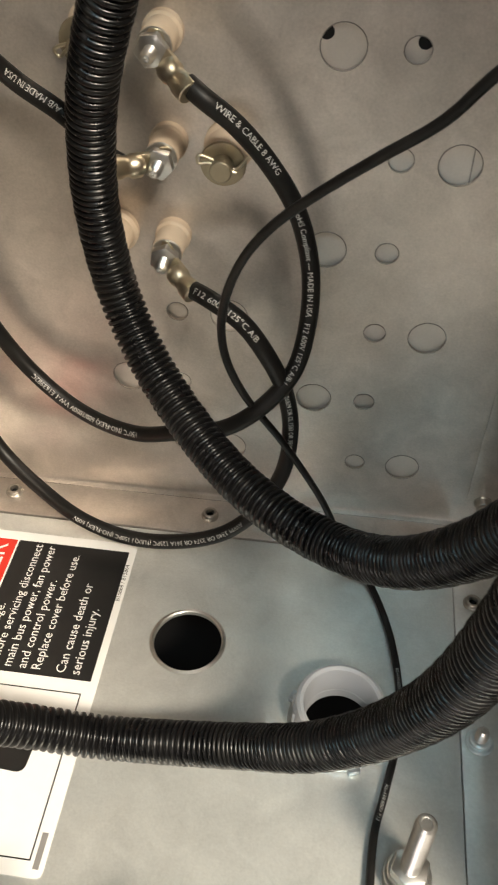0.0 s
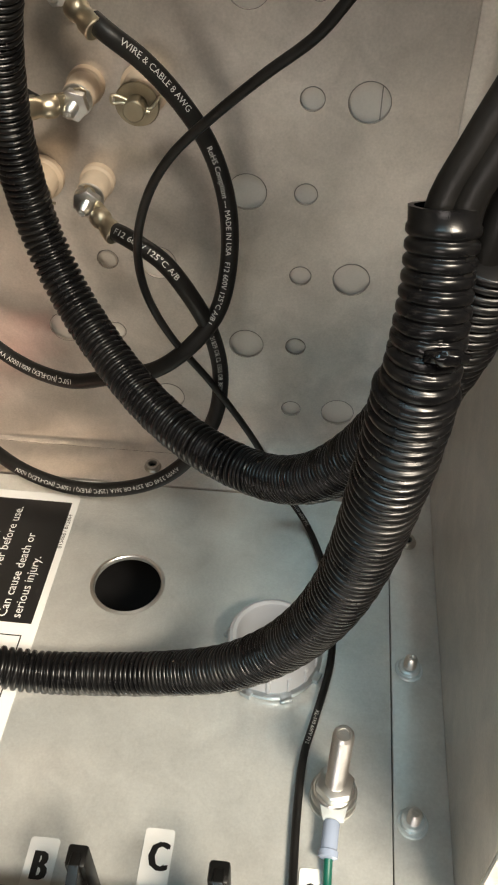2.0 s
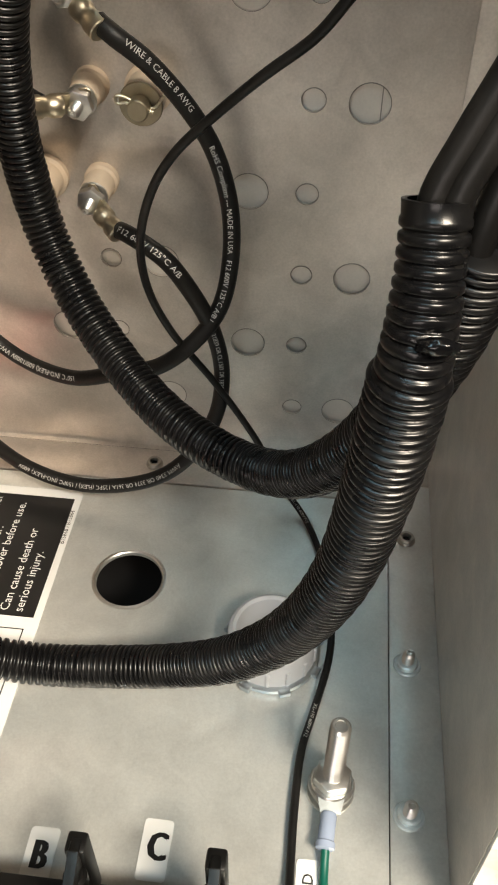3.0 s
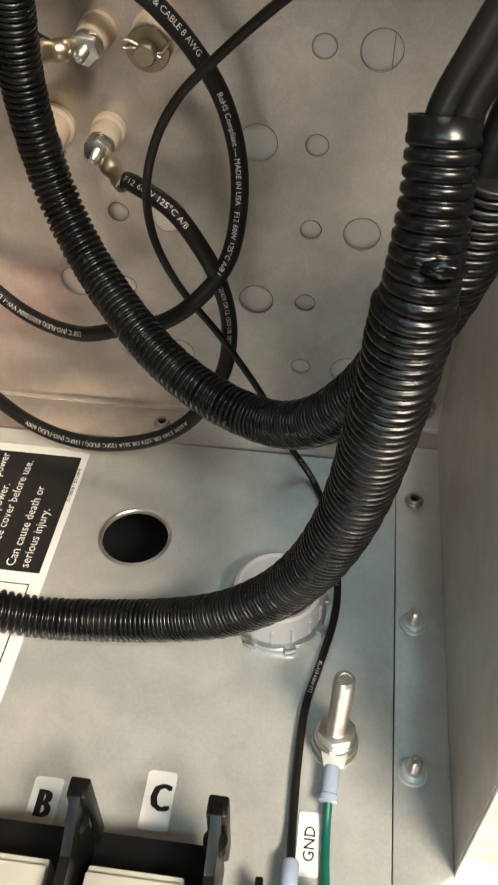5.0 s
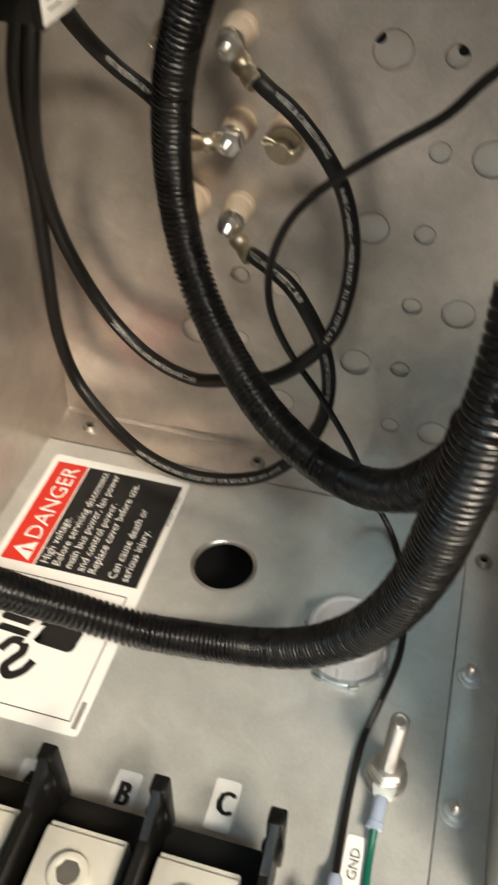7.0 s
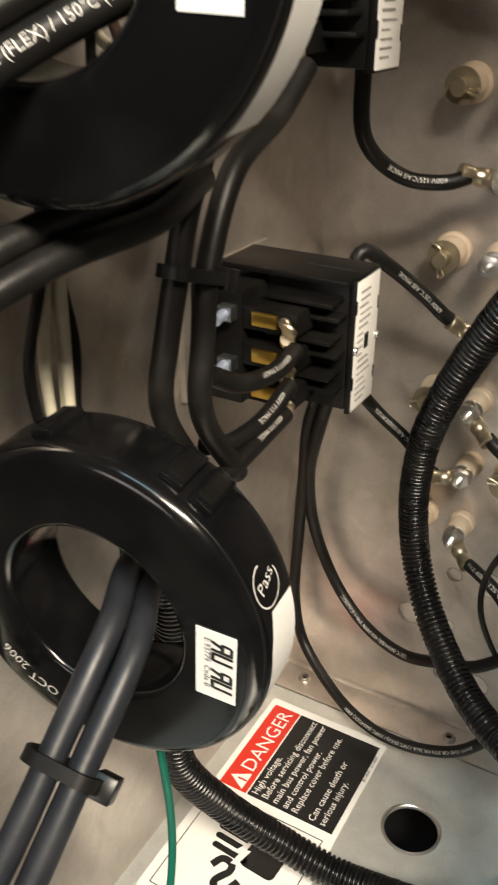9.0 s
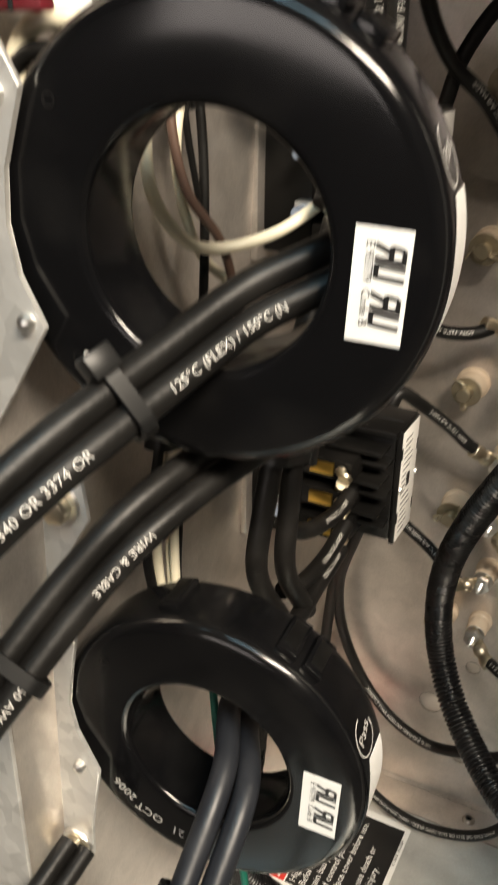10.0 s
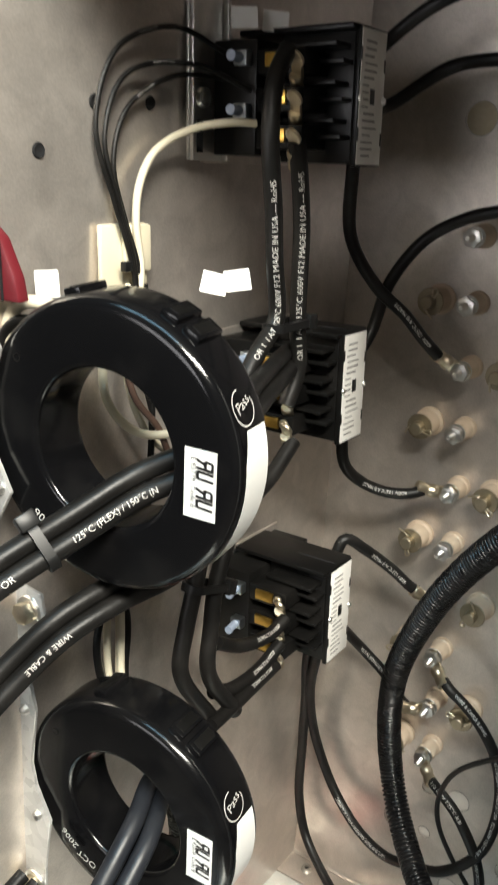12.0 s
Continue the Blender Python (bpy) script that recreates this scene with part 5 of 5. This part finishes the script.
for pts in ([(-0.066, -0.076, 0.6420), (-0.080, -0.105, 0.652), (wx - 0.002, -0.140, 0.645), (wx - 0.002, -0.1555, 0.617), (wx, -0.149, 0.588), (wx, -0.1385, 0.556), (wx + 0.003, -0.142, 0.52), (wx + 0.004, -0.132, 0.48)],
            [(-0.080, -0.080, 0.6600), (-0.086, -0.112, 0.668), (wx - 0.002, -0.146, 0.655), (wx - 0.003, -0.160, 0.622), (wx - 0.001, -0.151, 0.588), (wx, -0.1400, 0.556), (wx + 0.002, -0.139, 0.52)],
            [(-0.080, -0.080, 0.6480), (-0.088, -0.112, 0.646), (wx - 0.004, -0.138, 0.630), (wx - 0.004, -0.148, 0.606), (wx - 0.002, -0.143, 0.580), (wx, -0.1360, 0.556), (wx + 0.002, -0.134, 0.52)]):
    c, ln, base = cable("coil_wire", pts, 0.0026, "thin black coil wire tied to the mount", category="wire", seg=10)
    printed(c, ln, base, 0.0026, "600V F12 AWM", 0.045, 0.0022, (0.8, -0.5, 0.1))
# wires seen behind the upper transformer
cable("coil_wire", [(wx, -0.143, 0.548), (wx, -0.160, 0.525), (wx + 0.004, -0.165, 0.495), (wx + 0.012, -0.150, 0.476), (wx + 0.03, -0.13, 0.478), (wx + 0.045, -0.11, 0.49)], 0.0046, "cream wire curving behind the upper transformer", "wire_white", "wire", seg=12)
cable("coil_wire", [(wx, -0.138, 0.548), (wx + 0.002, -0.150, 0.525), (wx + 0.008, -0.150, 0.495), (wx + 0.016, -0.140, 0.476), (wx + 0.02, -0.13, 0.44)], 0.0036, "brown wire behind the upper transformer", "wire_brown", "wire", seg=12)
cable("coil_wire", [(wx, -0.132, 0.548), (wx + 0.004, -0.132, 0.51), (wx + 0.006, -0.135, 0.470), (wx + 0.006, -0.14, 0.42)], 0.0036, "thin black wire behind the upper transformer", "jacket", "wire", seg=12)
# bundle of cream and black wires between the transformers
for k, (dy, dx, mat) in enumerate(((0.0, 0.0, "wire_white"), (0.005, 0.001, "wire_white"), (0.0095, 0.0, "jacket"), (-0.005, 0.001, "jacket"), (0.004, 0.004, "wire_white"))):
    pts = [(-0.092 + dx, -0.150 + dy, 0.445), (-0.090 + dx, -0.158 + dy * 0.7, 0.408), (-0.090 + dx, -0.160 + dy * 0.6, 0.396), (-0.088 + dx, -0.168 + dy * 1.7, 0.365), (-0.086 + dx, -0.168 + dy * 1.2, 0.335), (-0.082 + dx, -0.160 + dy, 0.30)]
    cable("bundle_wire", pts, 0.0042, "cream wire in a tied bundle" if mat != "jacket" else "black wire in a tied bundle", mat, "wire", "bundled wires", 10)
cable_tie((-0.0895, -0.1565, 0.400), (0, -0.02, -0.1), (0, 1, 0), "black nylon tie round a wire bundle", 0.017, 0.009, 0.004)
# red cover, white tag and cream wire loop at the left
red = thing("red_cover", "red plastic cover behind the mounting plate", "cover", (-0.0990, -0.2145, 0.5490))
part("shell", outline_plate([(0.0, 0.0), (0.019, 0.0), (0.017, 0.010), (0.009, 0.026), (0.004, 0.030), (0.0, 0.030)], 0.0, 0.006, 0.001, m=Matrix(((1, 0, 0, 0), (0, 0, -1, 0), (0, 1, 0, 0), (0, 0, 0, 1)))), "red_cover", red, "glossy red plastic")
part("seam", box(0.0085, 0.0097, -0.0066, -0.0060, 0.0, 0.026), "dark", red)
tag = thing("wire_tag", "small white wire tag behind the transformer", "label", frame_z((-0.0895, -0.196, 0.5540), (0.5, -0.85, 0.1)))
part("paper", flat(0.011, 0.012, pose(0, 0, 0, 0, 0, 4), 0.0008), "white", tag)
for at, turn in (((-0.066, -0.105, 0.548), -12), ((-0.060, -0.093, 0.549), 8), ((-0.0865, -0.118, 0.408), 6), ((-0.075, -0.070, 0.677), 2), ((-0.068, -0.052, 0.677), -4)):
    tag = thing("wire_tag", "small white wire tag on a control wire", "label", frame_z(at, (0.6, -0.75, 0.3)) @ pose(0, 0, 0, 0, 0, turn), "wire tags")
    part("paper", flat(0.0135, 0.011, pose(0, 0, 0, 0, 0, 0), 0.0006), "white", tag)
cable("coil_wire", [(-0.098, -0.210, 0.520), (-0.0975, -0.212, 0.538), (-0.091, -0.210, 0.5465), (-0.082, -0.206, 0.5475), (-0.074, -0.200, 0.543), (-0.066, -0.19, 0.53)], 0.0060, "cream wire arching behind the upper transformer", "wire_white", "wire", seg=12)
cable("coil_wire", [(-0.104, -0.214, 0.515), (-0.1005, -0.214, 0.530), (-0.092, -0.212, 0.5395), (-0.080, -0.206, 0.538)], 0.0050, "black wire arching behind the upper transformer", "jacket", "wire", seg=12)
# green and black wires below the lower transformer
cable("ground_wire", [(-0.075, -0.150, 0.300), (-0.060, -0.165, 0.245), (-0.047, -0.170, 0.20), (-0.040, -0.175, 0.15), (-0.034, -0.20, 0.09), (-0.030, -0.24, 0.02)], 0.0036, "green ground wire hanging below the lower transformer", "green", "wire", seg=10)
cable("tied_cable", [(-0.098, -0.225, 0.245), (-0.100, -0.250, 0.236), (-0.105, -0.290, 0.222), (-0.12, -0.36, 0.18)], 0.0080, "black cable tied beside the lower transformer")
cable("tied_cable", [(-0.092, -0.222, 0.240), (-0.094, -0.250, 0.230), (-0.100, -0.290, 0.214), (-0.115, -0.36, 0.17)], 0.0080, "black cable tied beside the lower transformer")
cable_tie((-0.0985, -0.256, 0.231), (-0.005, -0.04, -0.013), (1, 0, -0.6), "black nylon tie beside the lower transformer", 0.018, 0.010, 0.005)
